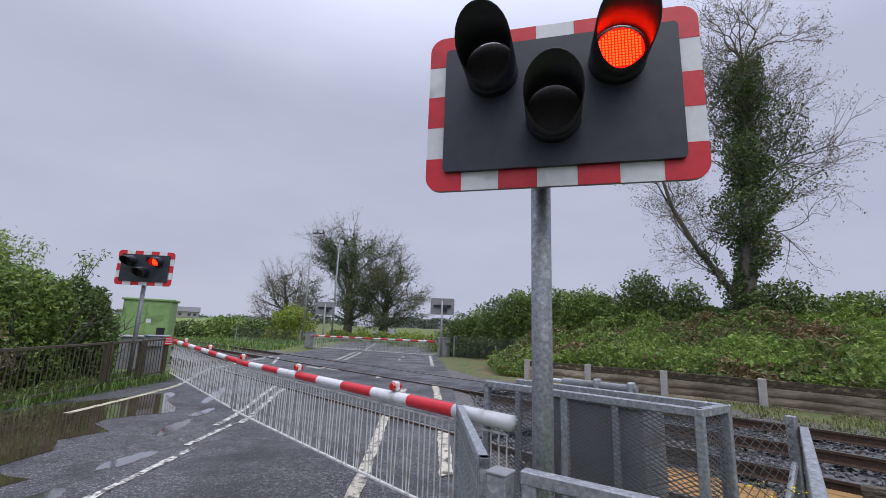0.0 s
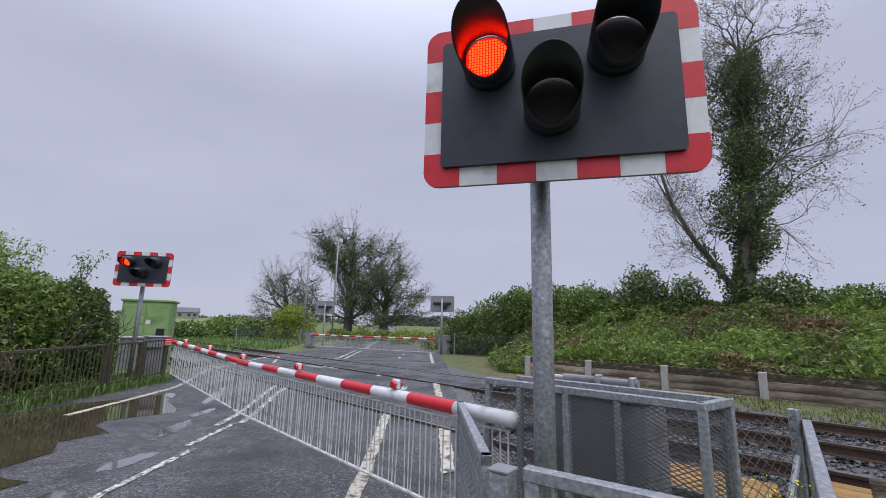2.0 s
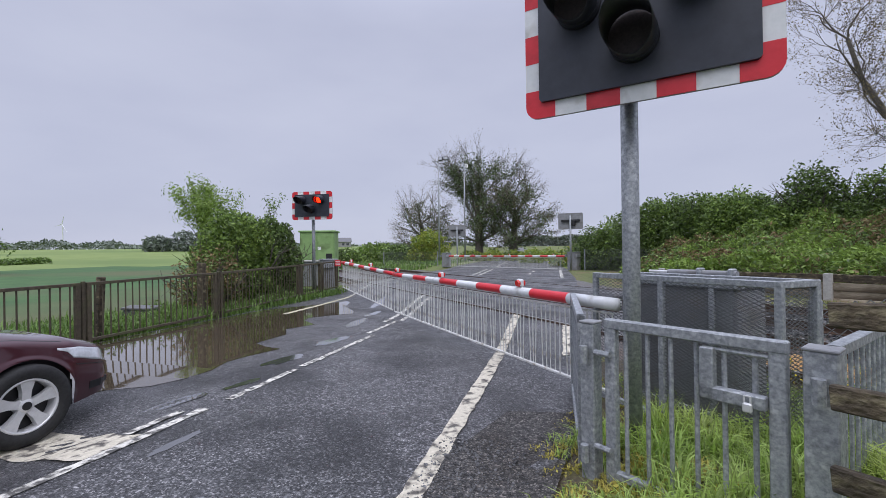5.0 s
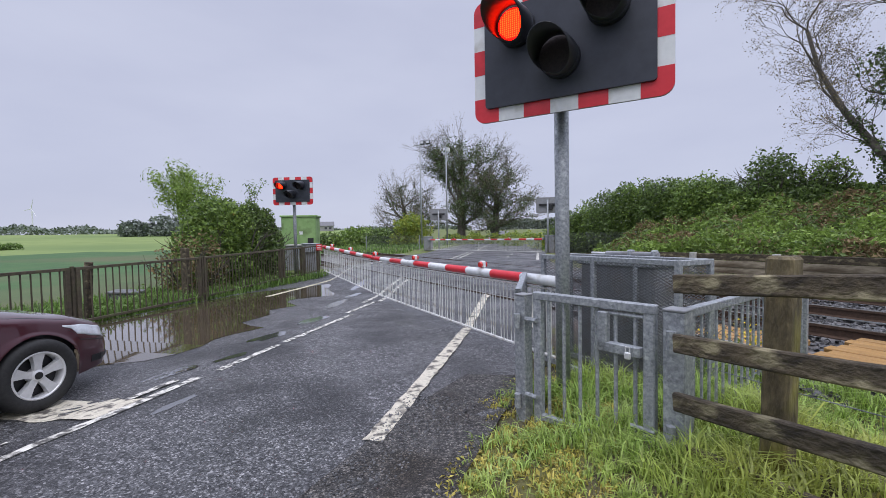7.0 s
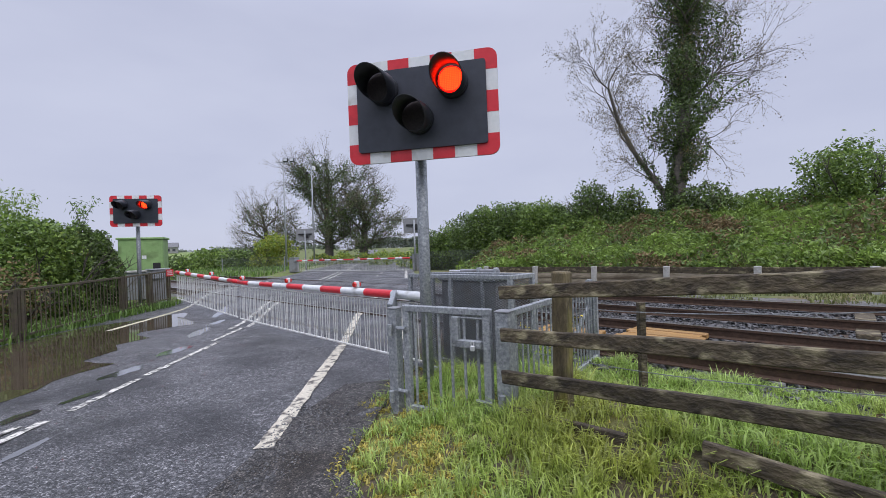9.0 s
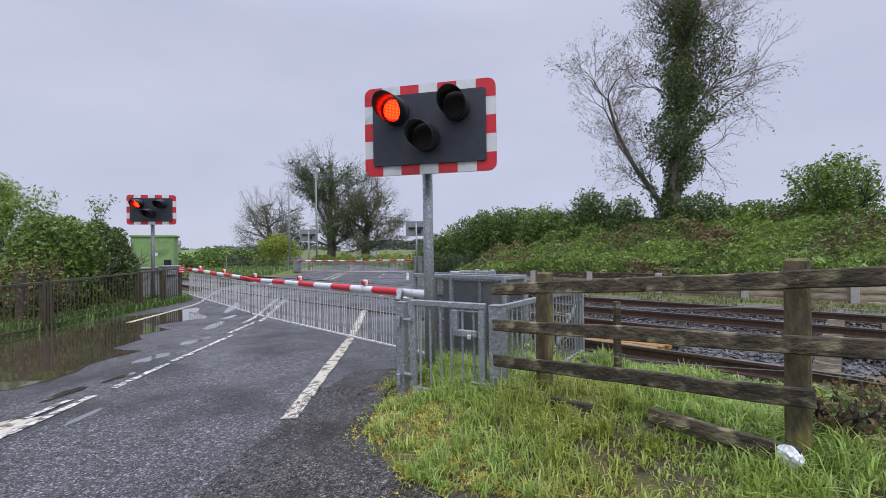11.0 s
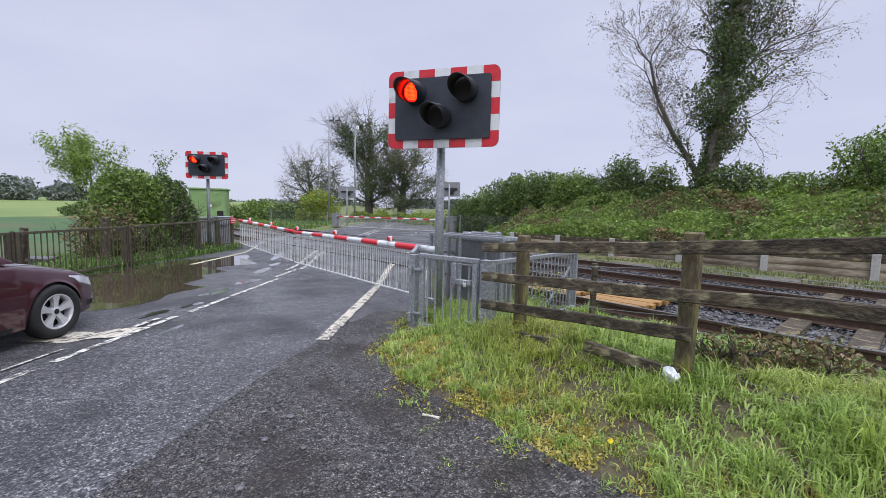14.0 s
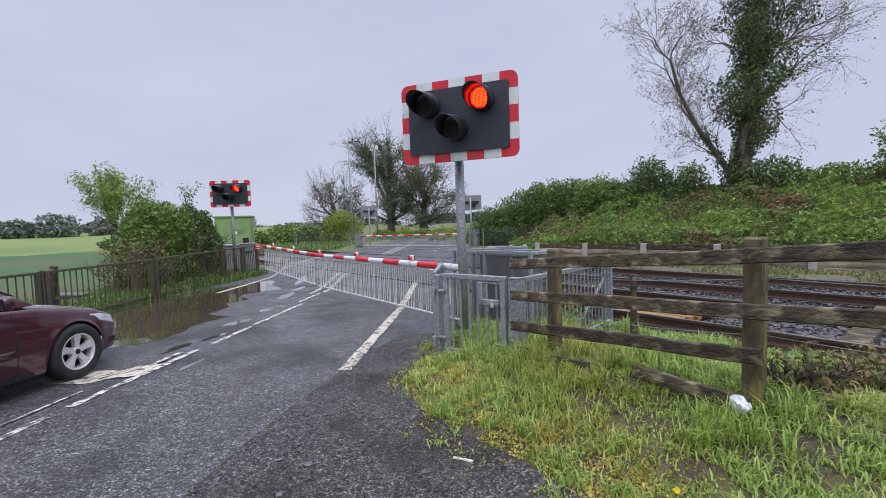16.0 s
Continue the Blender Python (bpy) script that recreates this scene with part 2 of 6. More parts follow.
LEAF_BR = mat("dry_bramble", (0.13, 0.09, 0.045), (0.27, 0.2, 0.095), 4, 0.8, island=0.4, thin=0.2)
BUD = mat("opening_bud", (0.16, 0.12, 0.055), (0.24, 0.2, 0.08), 4, 0.7, island=0.4)
GRASS = mat("grass_blade", (0.25, 0.38, 0.065), (0.46, 0.58, 0.18), 2.5, 0.4, c3=(0.4, 0.44, 0.1), s3=0.7, amt3=0.3, island=0.5, thin=0.45)
MOSS = mat("yellow_moss_grass", (0.36, 0.33, 0.06), (0.55, 0.46, 0.13), 5, 0.7, island=0.5, thin=0.3)
FLOWER = mat("yellow_petal", (0.8, 0.62, 0.01), (0.9, 0.75, 0.03), 9, 0.6)
CARP = mat("burgundy_metallic_paint", (0.05, 0.006, 0.012), (0.062, 0.008, 0.016), 300, 0.3, 0.35, coat=1.0)
TYRE = mat("black_rubber", (0.012, 0.012, 0.012), (0.025, 0.025, 0.025), 30, 0.75, bump=0.1)
ALLOY = mat("silver_alloy", (0.6, 0.6, 0.6), (0.72, 0.72, 0.72), 20, 0.32, 0.35)
DARKP = mat("dark_plastic", (0.01, 0.01, 0.011), (0.018, 0.018, 0.02), 30, 0.5)
CARGLASS = mat("tinted_glass", (0.02, 0.023, 0.025), (0.025, 0.028, 0.03), 3, 0.05, spec=0.9)
LAMPGLASS = mat("clear_lamp_glass", (0.5, 0.52, 0.54), (0.75, 0.77, 0.8), 18, 0.08, 0.3, coat=1.0)
# far leaves: green lightened and greyed, so distance haze is in the colour
FARTREE = mat("haze_paled_foliage", (0.15, 0.18, 0.15), (0.2, 0.23, 0.19), 0.4, 0.9, island=0.25)
ROOF = mat("slate_roof", (0.13, 0.13, 0.14), (0.18, 0.18, 0.19), 2, 0.8)
RENDER = mat("grey_house_wall", (0.26, 0.26, 0.26), (0.31, 0.31, 0.31), 2, 0.9)
PLASTIC = mat("crumpled_white_plastic", (0.65, 0.68, 0.72), (0.85, 0.86, 0.88), 25, 0.3, bump=0.5, bscale=40)
STICKW = mat("pale_stick", (0.5, 0.46, 0.38), (0.66, 0.62, 0.54), 30, 0.8)

DRYGRASS = mat("thin_trackside_grass", (0.12, 0.15, 0.05), (0.25, 0.26, 0.1), 3, 0.6, island=0.45, thin=0.35)
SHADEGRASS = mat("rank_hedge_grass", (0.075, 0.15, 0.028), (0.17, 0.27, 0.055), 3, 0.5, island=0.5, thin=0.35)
TWIG = mat("fine_grey_twig", (0.09, 0.08, 0.068), (0.17, 0.15, 0.13), 8, 0.9)


# ---- geometry helpers ----
def to_mesh(name, bm, smooth=False):
    me = bpy.data.meshes.new(name)
    bm.normal_update()
    bm.to_mesh(me)
    bm.free()
    if smooth:
        for p in me.polygons:
            p.use_smooth = True
    return me


def part(name, bm, material, parent=None, label="", smooth=False, m=None):
    """Links a bmesh as one mesh object under a thing or part."""
    ob = new(name, to_mesh(name, bm, smooth))
    ob.data.materials.append(material)
    ob.parent = parent
    if m is not None:
        ob.matrix_basis = m
    return tagged(ob, label)


def raw(name, verts, faces, material, parent=None, label="", smooth=False):
    """Links plain vertex and face arrays as one mesh object."""
    me = bpy.data.meshes.new(name)
    me.from_pydata(verts, [], faces)
    if smooth:
        for p in me.polygons:
            p.use_smooth = True
    ob = new(name, me)
    me.materials.append(material)
    ob.parent = parent
    return tagged(ob, label)


def thing(name, m, label, category, group="", kind=""):
    ob = new(name)
    ob.empty_display_size = 0.1
    ob.matrix_basis = m
    return tagged(ob, label, category, group, kind)


def box(bm, c, s, m=None, bevel=0.0):
    r = bmesh.ops.create_cube(bm, size=1, matrix=(m or Matrix()) @ Matrix.Translation(c) @ Matrix.Diagonal((*s, 1)))
    if bevel:
        es = list({e for v in r["verts"] for e in v.link_edges})
        bmesh.ops.bevel(bm, geom=es, offset=bevel, segments=1, affect="EDGES", clamp_overlap=True)
    return bm


def abox(c, s, m=None, bevel=0.0):
    return box(bmesh.new(), c, s, m, bevel)


def rod(bm, a, b, r0, r1=None, seg=10, caps=True):
    a, b = Vector(a), Vector(b)
    d = b - a
    q = d.to_track_quat("Z", "Y").to_matrix().to_4x4()
    bmesh.ops.create_cone(bm, cap_ends=caps, segments=seg, radius1=r0, radius2=r0 if r1 is None else r1, depth=d.length, matrix=Matrix.Translation((a + b) / 2) @ q)
    return bm


def arod(a, b, r0, r1=None, seg=10, caps=True):
    return rod(bmesh.new(), a, b, r0, r1, seg, caps)


def prism(pts, y0, y1):
    """A solid from a closed outline in x and z, between two y."""
    bm = bmesh.new()
    f = bm.faces.new([bm.verts.new((x, y0, z)) for x, z in pts])
    r = bmesh.ops.extrude_face_region(bm, geom=[f])
    bmesh.ops.translate(bm, verts=[v for v in r["geom"] if isinstance(v, bmesh.types.BMVert)], vec=(0, y1 - y0, 0))
    bmesh.ops.recalc_face_normals(bm, faces=bm.faces)
    return bm


def sheet(name, pts, dz, material, label="", step=0.0):
    """A flat patch over the ground from an outline in x and y, following its height."""
    bm = bmesh.new()
    f = bm.faces.new([bm.verts.new((x, y, 0)) for x, y in pts])
    if f.normal.z < 0:
        f.normal_flip()
    if step:
        xs, ys = [p[0] for p in pts], [p[1] for p in pts]
        for axis, lo, hi in ((0, min(xs), max(xs)), (1, min(ys), max(ys))):
            k = lo + step
            while k < hi:
                co, no = [0, 0, 0], [0, 0, 0]
                co[axis], no[axis] = k, 1
                bmesh.ops.bisect_plane(bm, geom=bm.verts[:] + bm.edges[:] + bm.faces[:], plane_co=co, plane_no=no)
                k += step
    for v in bm.verts:
        v.co.z = ground_z(v.co.x, v.co.y) + dz
    bm.normal_update()
    for f in bm.faces:
        if f.normal.z < 0:
            f.normal_flip()
    ob = part(name, bm, material)
    return tagged(ob, label, kind="structure")


def smooth01(a, b, x):
    t = min(1, max(0, (x - a) / (b - a)))
    return t * t * (3 - 2 * t)


RAIL = radians(-47.5)
RD, RN = Vector((math.cos(RAIL), math.sin(RAIL))), Vector((-math.sin(RAIL), math.cos(RAIL)))
RAIL_N = (3.66, 5.43, 7.0, 8.77)
RAIL_Z = 0.25
WALL = radians(-45)
WD, WN = Vector((math.cos(WALL), math.sin(WALL))), Vector((-math.sin(WALL), math.cos(WALL)))
WALL_N = 12.8


def rail_n(x, y):
    return x * RN.x + y * RN.y


def verge_edge(y):
    """The x at which the grass verge begins, for a given y."""
    ps = ((-9, 8.5), (-4.6, 4.2), (-3.2, 2.55), (-2.45, 1.69), (-1.87, 1.2), (-1.52, 0.89), (-1.13, 0.56), (-0.43, 0.25), (0.48, 0.41), (1.6, 0.72), (3.0, 0.9))
    for (a, xa), (b, xb) in zip(ps, ps[1:]):
        if a <= y <= b:
            return xa + (xb - xa) * (y - a) / (b - a)
    return 8.5 if y < -9 else 0.9


def ground_z(x, y):
    n = rail_n(x, y)
    hump = 0.2 * smooth01(2.0, 3.6, n)
    z = hump
    wn = x * WN.x + y * WN.y
    on_road = -6.9 < x < 1.0
    # the verge by the timber fence
    if n < 3.4 and x > 0.2 and y < 3:
        e = verge_edge(y)
        drop = 1 - 0.9 * smooth01(1.15, 2.7, n)
        z = max(z, drop * (0.36 * smooth01(0.0, 2.2, x - e) + 0.05 * smooth01(0.0, 0.25, x - e)))
    # the railway bed sits a little below the road
    if not on_road and 2.6 < n < 14:
        z -= 0.16 * smooth01(3.0, 3.5, n) * smooth01(1.0, 2.2, x) if x > 1 else 0.16 * smooth01(3.0, 3.5, n) * smooth01(-6.9, -8.1, x)
    # the bank behind the timber wall
    if x > 3.3 and wn > WALL_N:
        side = smooth01(3.3, 5.0, x)
        z = z + side * (0.6 * smooth01(WALL_N + 0.12, WALL_N + 0.35, wn) + 1.6 * smooth01(1.5, 12.5, x) * smooth01(WALL_N + 0.3, WALL_N + 6.5, wn))
    # the fields, which fall a little and then rise to a far ridge
    if x < -7.2 and n < 2.5:
        z -= 0.35 * smooth01(-7.2, -13, x)
    # the lane sinks a little towards the flooded side
    if -7.2 < x < -2.7:
        z -= 0.08 * smooth01(-2.7, -3.2, x) * smooth01(2.0, 0.4, y)
    d = math.hypot(x, y)
    if d > 60:
        far = smooth01(60, 260, d)
        z += far * (4.6 if x < -40 and y < 200 else 3.4)
        if x < -60:
            z += 9 * smooth01(60, 260, d) * smooth01(60, -80, y)
    return z


def build_ground():
    """One sheet to the horizon, fine near the crossing."""
    def axis(lo, hi):
        vals, k = [], 0.0
        step = 0.22
        while k < hi:
            vals.append(k)
            k += step
            if k > 16:
                step *= 1.16
        neg, k, step = [], 0.0, 0.22
        while k < -lo:
            k += step
            neg.append(-k)
            if k > 10:
                step *= 1.16
        return sorted(neg + vals)
    xs, ys = axis(-2500, 2500), axis(-600, 2500)
    def lie(x, y):
        paved = -6.4 < x < min(verge_edge(y) - 0.25, 0.7) and y < 25
        return ground_z(x, y) + 0.012 * noise.noise((x * 1.7, y * 1.7, 0)) - (0.07 if paved else 0)
    verts = [(x, y, lie(x, y)) for y in ys for x in xs]
    w = len(xs)
    faces, idx = [], []
    for j in range(len(ys) - 1):
        for i in range(w - 1):
            faces.append((j * w + i, j * w + i + 1, (j + 1) * w + i + 1, (j + 1) * w + i))
            x, y = (xs[i] + xs[i + 1]) / 2, (ys[j] + ys[j + 1]) / 2
            n, d = rail_n(x, y), math.hypot(x, y)
            wn = x * WN.x + y * WN.y
            if x > 0.1 and -5.6 < y < 3 and n < 2.9 and x < 7:
                k = 5
            elif 2.9 < n < 11.2 and (x > 0.8 or x < -7.1) and d < 300:
                k = 3
            elif x > 0.9 and (wn > WALL_N or n > 10.4):
                k = 4
            elif x < -9 and n < 2 and d < 75:
                k = 1
            elif x < -60 and d >= 75:
                k = 2
            elif x < -6.5 and n < 40:
                k = 0
            else:
                k = 0 if d < 75 or x > -60 else 2
            idx.append(k)
    ob = raw("ground", verts, faces, TURF, label="rough grass, fields, ballast and bank round the crossing", smooth=True)
    for m in (FIELD, PASTURE, BALLAST, BANKTURF, SOIL):
        ob.data.materials.append(m)
    ob.data.polygons.foreach_set("material_index", idx)
    tagged(ob, kind="structure")


build_ground()

# ---- road, apron, lines, flood water ----
def edge_at(tab, y):
    for (a, xa), (b, xb) in zip(tab, tab[1:]):
        if a <= y <= b:
            return xa + (xb - xa) * (y - a) / (b - a)
    return tab[-1][1] if y > tab[-1][0] else tab[0][1]


ROAD_L = ((-60, -6.4), (3, -6.62), (9, -7.0), (13, -7.1), (30, -7.8), (52, -8.7), (104, -14.5), (185, -23))
ROAD_R = ((-60, -0.2), (-2.1, -0.5), (0, -0.25), (0.6, 0.6), (3, 0.75), (8, 0.95), (16, 1.0), (25, 0.7), (52, -1.8), (104, -7), (185, -16))


def build_road():
    ys, y = [], -60.0
    while y < 185:
        ys.append(y)
        y += 0.25 if -8 < y < 27 else 2.0
    n = 32
    vs = []
    for y in ys:
        l, r = edge_at(ROAD_L, y), edge_at(ROAD_R, y)
        for i in range(n + 1):
            x = l + (r - l) * i / n
            vs.append((x, y, ground_z(x, y) + 0.02))
    fs = [(j * (n + 1) + i, j * (n + 1) + i + 1, (j + 1) * (n + 1) + i + 1, (j + 1) * (n + 1) + i) for j in range(len(ys) - 1) for i in range(n)]
    tagged(raw("road", vs, fs, ASPHALT, label="wet worn asphalt road over the level crossing", smooth=True), kind="structure")


build_road()
APRON = [(-0.42, -60), (-0.6, -2.7), (-0.55, -2.07), (-0.48, -1.06), (-0.3, 0.02), (-0.2, 0.6), (0.1, 1.5), (0.72, 1.6), (0.55, 0.48), (0.42, -0.43), (0.7, -1.05), (1.05, -1.45), (1.4, -1.8), (1.85, -2.35), (2.7, -3.1), (4.4, -4.5), (8.7, -9), (8.7, -60)]
sheet("apron", APRON, 0.028, GRAVEL, "wet gravel and broken tarmac beside the road", 0.5)


def stripe(pts, width, dz=0.0265, material=None, seed=1, ragged=0.009, name="road_marking", label="worn white road line"):
    """A painted line with ragged edges along a polyline."""
    rnd = random.Random(seed)
    left, right = [], []
    for (ax, ay), (bx, by) in zip(pts, pts[1:]):
        d = Vector((bx - ax, by - ay))
        k = max(2, int(d.length / 0.09))
        nrm = Vector((-d.y, d.x)).normalized()
        for i in range(k + 1):
            p = Vector((ax, ay)) + d * i / k
            left.append(p + nrm * (width / 2 + rnd.uniform(-ragged, ragged)))
            right.append(p - nrm * (width / 2 + rnd.uniform(-ragged, ragged)))
    n = len(left)
    vs = [(p.x, p.y, ground_z(p.x, p.y) + dz) for p in left + right]
    fs = [(i, n + i, n + i + 1, i + 1) for i in range(n - 1)]
    ob = raw(name, vs, fs, material or PAINT, label=label)
    return tagged(ob, kind="structure")


stripe([(-0.27, 0.02), (-0.27, 6.5), (-0.2, 9)], 0.14, 0.031, PAINT_E, seed=2, label="white edge line on the road")
stripe([(0.45, 16.5), (0.3, 24)], 0.14, seed=3)
for i, (a, b, x) in enumerate(((-8.5, -6.6, -2.49), (-5.9, -3.2, -2.51), (-2.9, -1.1, -2.54), (-0.9, 0.9, -2.55), (1.15, 2.2, -2.53), (2.35, 4.35, -2.53), (4.45, 5.75, -2.68))):
    stripe([(x, a), (x, b)], 0.085, seed=10 + i, ragged=0.012, label="worn white centre line")
for i, (a, b, x) in enumerate(((-7.5, -5.2, -2.81), (-4.6, -2.0, -2.82), (-1.8, -0.5, -2.83), (0.3, 0.8, -2.71))):
    stripe([(x, a), (x, b)], 0.07, seed=30 + i, ragged=0.012, label="worn white centre line")
stripe([(-3.7, 0.1), (-2.58, 0.1)], 0.42, 0.0285, PAINT_E, seed=41, ragged=0.03, label="worn white stop line")
stripe([(-2.6, 5.8), (-2.95, 10.6)], 0.11, seed=42)
stripe([(0.62, 3.3), (0.6, 5.5), (0.58, 7.6), (0.52, 10.5)], 0.15, 0.032, PAINT_E, seed=44, ragged=0.012)
stripe([(-2.88, 5.6), (-3.25, 10.8)], 0.11, seed=43)
for i, (a, b) in enumerate((((-3.41, 17.78), (-3.88, 25.06)), ((-3.76, 17.78), (-4.22, 25.06)), ((-4.11, 27.94), (-7.69, 69.52)))):
    stripe([a, b], 0.12, seed=50 + i)
for i, y in enumerate((11.2, 13.5, 18.9, 21.5)):
    stripe([(-1.1, y), (-1.15, y + 1.15)], 0.12, seed=60 + i)
stripe([(-2.7, 13.2), (-3.4, 14.0)], 0.2, seed=70)
stripe([(-3.3, 13.4), (-4.0, 14.2)], 0.2, seed=71)
stripe([(-5.58, 6.1), (-5.72, 8.2), (-5.9, 9.9)], 0.13, 0.027, PAINT_Y, seed=72, label="yellowed edge line by the flood water")
stripe([(-5.9, 9.9), (-6.3, 12.0), (-6.9, 19.0)], 0.13, 0.028, PAINT, seed=73)
stripe([(-5.4, 14.8), (-6.5, 18.5)], 0.1, 0.027, PAINT, seed=75)

PUDDLE = [(-6.5, -1.2), (-5.2, -0.9), (-4.5, 0.2), (-4.15, 1.15), (-3.75, 1.35), (-3.56, 1.62), (-3.5, 1.94), (-3.62, 2.3), (-3.58, 2.6), (-3.42, 3.1), (-3.7, 3.16), (-4.05, 3.35), (-4.02, 4.05), (-4.35, 4.5), (-4.1, 5.05), (-4.62, 5.45), (-4.7, 5.75), (-4.4, 6.2), (-4.05, 6.5), (-4.25, 6.9), (-4.85, 7.6), (-5.15, 8.4), (-5.4, 8.7), (-5.7, 8.1), (-6.15, 7.3), (-6.55, 6.6), (-6.6, 4.0), (-6.55, 2.0)]
sheet("water", PUDDLE, 0.0245, WATER, "muddy brown flood water along the roadside fence", 0.4)
for i, (x, y, a, b, r) in enumerate(((-2.95, 2.6, 0.34, 0.13, 1.35), (-3.05, 1.05, 0.3, 0.12, 1.2), (-2.75, 1.6, 0.26, 0.07, 1.3), (-3.4, 5.4, 0.6, 0.14, 1.7), (-4.2, 8.2, 0.8, 0.14, 1.8), (-2.95, 3.8, 0.4, 0.14, 1.4), (-3.6, 6.6, 0.45, 0.11, 1.6), (-2.2, 0.3, 0.25, 0.05, 1.5))):
    rnd = random.Random(80 + i)
    pts = []
    for k in range(22):
        t, j = k * math.tau / 22, rnd.uniform(0.72, 1.15)
        px, py = a * math.cos(t) * j, b * math.sin(t) * j
        pts.append((x + px * math.cos(r) - py * math.sin(r), y + px * math.sin(r) + py * math.cos(r)))
    sheet("water", pts, 0.0235, FILM, "shallow rain puddle on the asphalt")


def scatter_stones():
    """Loose stones over the apron and ballast."""
    rnd = random.Random(5)
    vs, fs = [], []
    def stone(x, y, z, s):
        k = len(vs)
        q = Euler((rnd.uniform(0, 6), rnd.uniform(0, 6), rnd.uniform(0, 6))).to_matrix()
        for p in ((1, 0, 0), (-1, 0, 0), (0, 1, 0), (0, -1, 0), (0, 0, 1), (0, 0, -1)):
            v = q @ Vector((p[0] * s * rnd.uniform(0.7, 1.4), p[1] * s * rnd.uniform(0.6, 1.2), p[2] * s * 0.7))
            vs.append((x + v.x, y + v.y, z + v.z * 0.6))
        for a, b, c in ((0, 2, 4), (2, 1, 4), (1, 3, 4), (3, 0, 4), (2, 0, 5), (1, 2, 5), (3, 1, 5), (0, 3, 5)):
            fs.append((k + a, k + b, k + c))
    n = 0
    while n < 12000:
        x, y = rnd.uniform(-0.9, 2.6), rnd.uniform(-5.5, 0.9)
        e = verge_edge(y)
        edge = -0.3 + 0.13 * min(0, y)
        if edge < x < e + 0.15:
            near = math.exp(-((x - edge - 0.15) / 0.35) ** 2)
            if rnd.random() < 0.3 + 0.6 * near:
                stone(x, y, ground_z(x, y) + 0.03, rnd.choice((0.005, 0.007, 0.009, 0.013)) * (1.9 if rnd.random() < 0.06 else 1))
                n += 1
    raw_ob = raw("gravel", vs, fs, STONE, label="loose dark gravel along the broken road edge")
    tagged(raw_ob, category="gravel", kind="stuff")
    vs.clear(), fs.clear()
    n = 0
    while n < 15000:
        s, nn = rnd.uniform(-6, 8), rnd.uniform(2.9, 10.2)
        p = RD * s + RN * nn
        if p.x < 1.3:
            continue
        stone(p.x, p.y, ground_z(p.x, p.y) + 0.02, rnd.uniform(0.025, 0.05))
        n += 1
    raw_ob = raw("ballast", vs, fs, STONE, label="wet grey ballast stones between the rails")
    tagged(raw_ob, category="ballast", kind="stuff")


scatter_stones()
for x, y, s in ((0.07, -1.81, 0.034), (0.02, -2.12, 0.026), (0.3, -2.2, 0.022), (-0.15, -1.75, 0.024), (0.34, -1.5, 0.02), (0.1, -2.6, 0.03)):
    bm = bmesh.new()
    bmesh.ops.create_icosphere(bm, subdivisions=1, radius=s)
    for v in bm.verts:
        v.co *= 1 + 0.35 * noise.noise(v.co * 30 + Vector((x, y, 0)) * 9)
        v.co.z *= 0.45
    ob = part("stone", bm, STONE, None, "dark flat stone lying on wet gravel", m=pose(x, y, ground_z(x, y) + 0.035, 0, 0, 40 * x))
    tagged(ob, category="stone", group="loose stones")
bm = arod((-0.06, 0.02, 0.008), (0.0, 0, 0.009), 0.01, 0.008, 7)
rod(bm, (0, 0, 0.009), (0.065, -0.025, 0.008), 0.008, 0.012, 7)
tagged(part("stick", bm, STICKW, None, "pale broken stick lying on the verge edge", m=pose(1.07, -1.74, ground_z(1.07, -1.74) + 0.03)), category="stick")


# ---- railway ----
def build_track():
    prof = [(-0.07, 0), (0.07, 0), (0.07, 0.012), (0.01, 0.03), (0.01, 0.105), (0.035, 0.115), (0.035, 0.145), (-0.035, 0.145), (-0.035, 0.115), (-0.01, 0.105), (-0.01, 0.03), (-0.07, 0.012)]
    turn = pose(0, 0, 0, 0, 0, math.degrees(RAIL))
    for k in (0, 2):
        c = (RAIL_N[k] + RAIL_N[k + 1]) / 2
        base = thing("railway_track", turn @ pose(0, c, 0), "rusty steel rails on ballast with dark sleepers", "track", "railway tracks")
        half = (RAIL_N[k + 1] - RAIL_N[k]) / 2
        for sgn in (-1, 1):
            bm = prism([(sgn * half + x, z) for x, z in prof], -130, 60)
            bmesh.ops.rotate(bm, verts=bm.verts, cent=(0, 0, 0), matrix=Euler((0, 0, radians(-90))).to_matrix())
            rail = part("rail", bm, RAILST, base, m=pose(0, 0, RAIL_Z - 0.145))
            part("rail_head", abox((-35, -sgn * half, RAIL_Z + 0.0015), (190, 0.05, 0.004)), RAILTOP, base, "bright worn running surface")
        sl = to_mesh("sleeper", abox((0, 0, 0), (0.25, 2.7, 0.12), bevel=0.01))
        sl.materials.append(OAK)
        for i in range(26):
            s = new("sleeper", sl)
            s.parent, s.matrix_basis = base, pose(3.2 + i * 0.7 if i < 12 else -8.6 - (i - 12) * 0.7, 0, 0.075)


build_track()


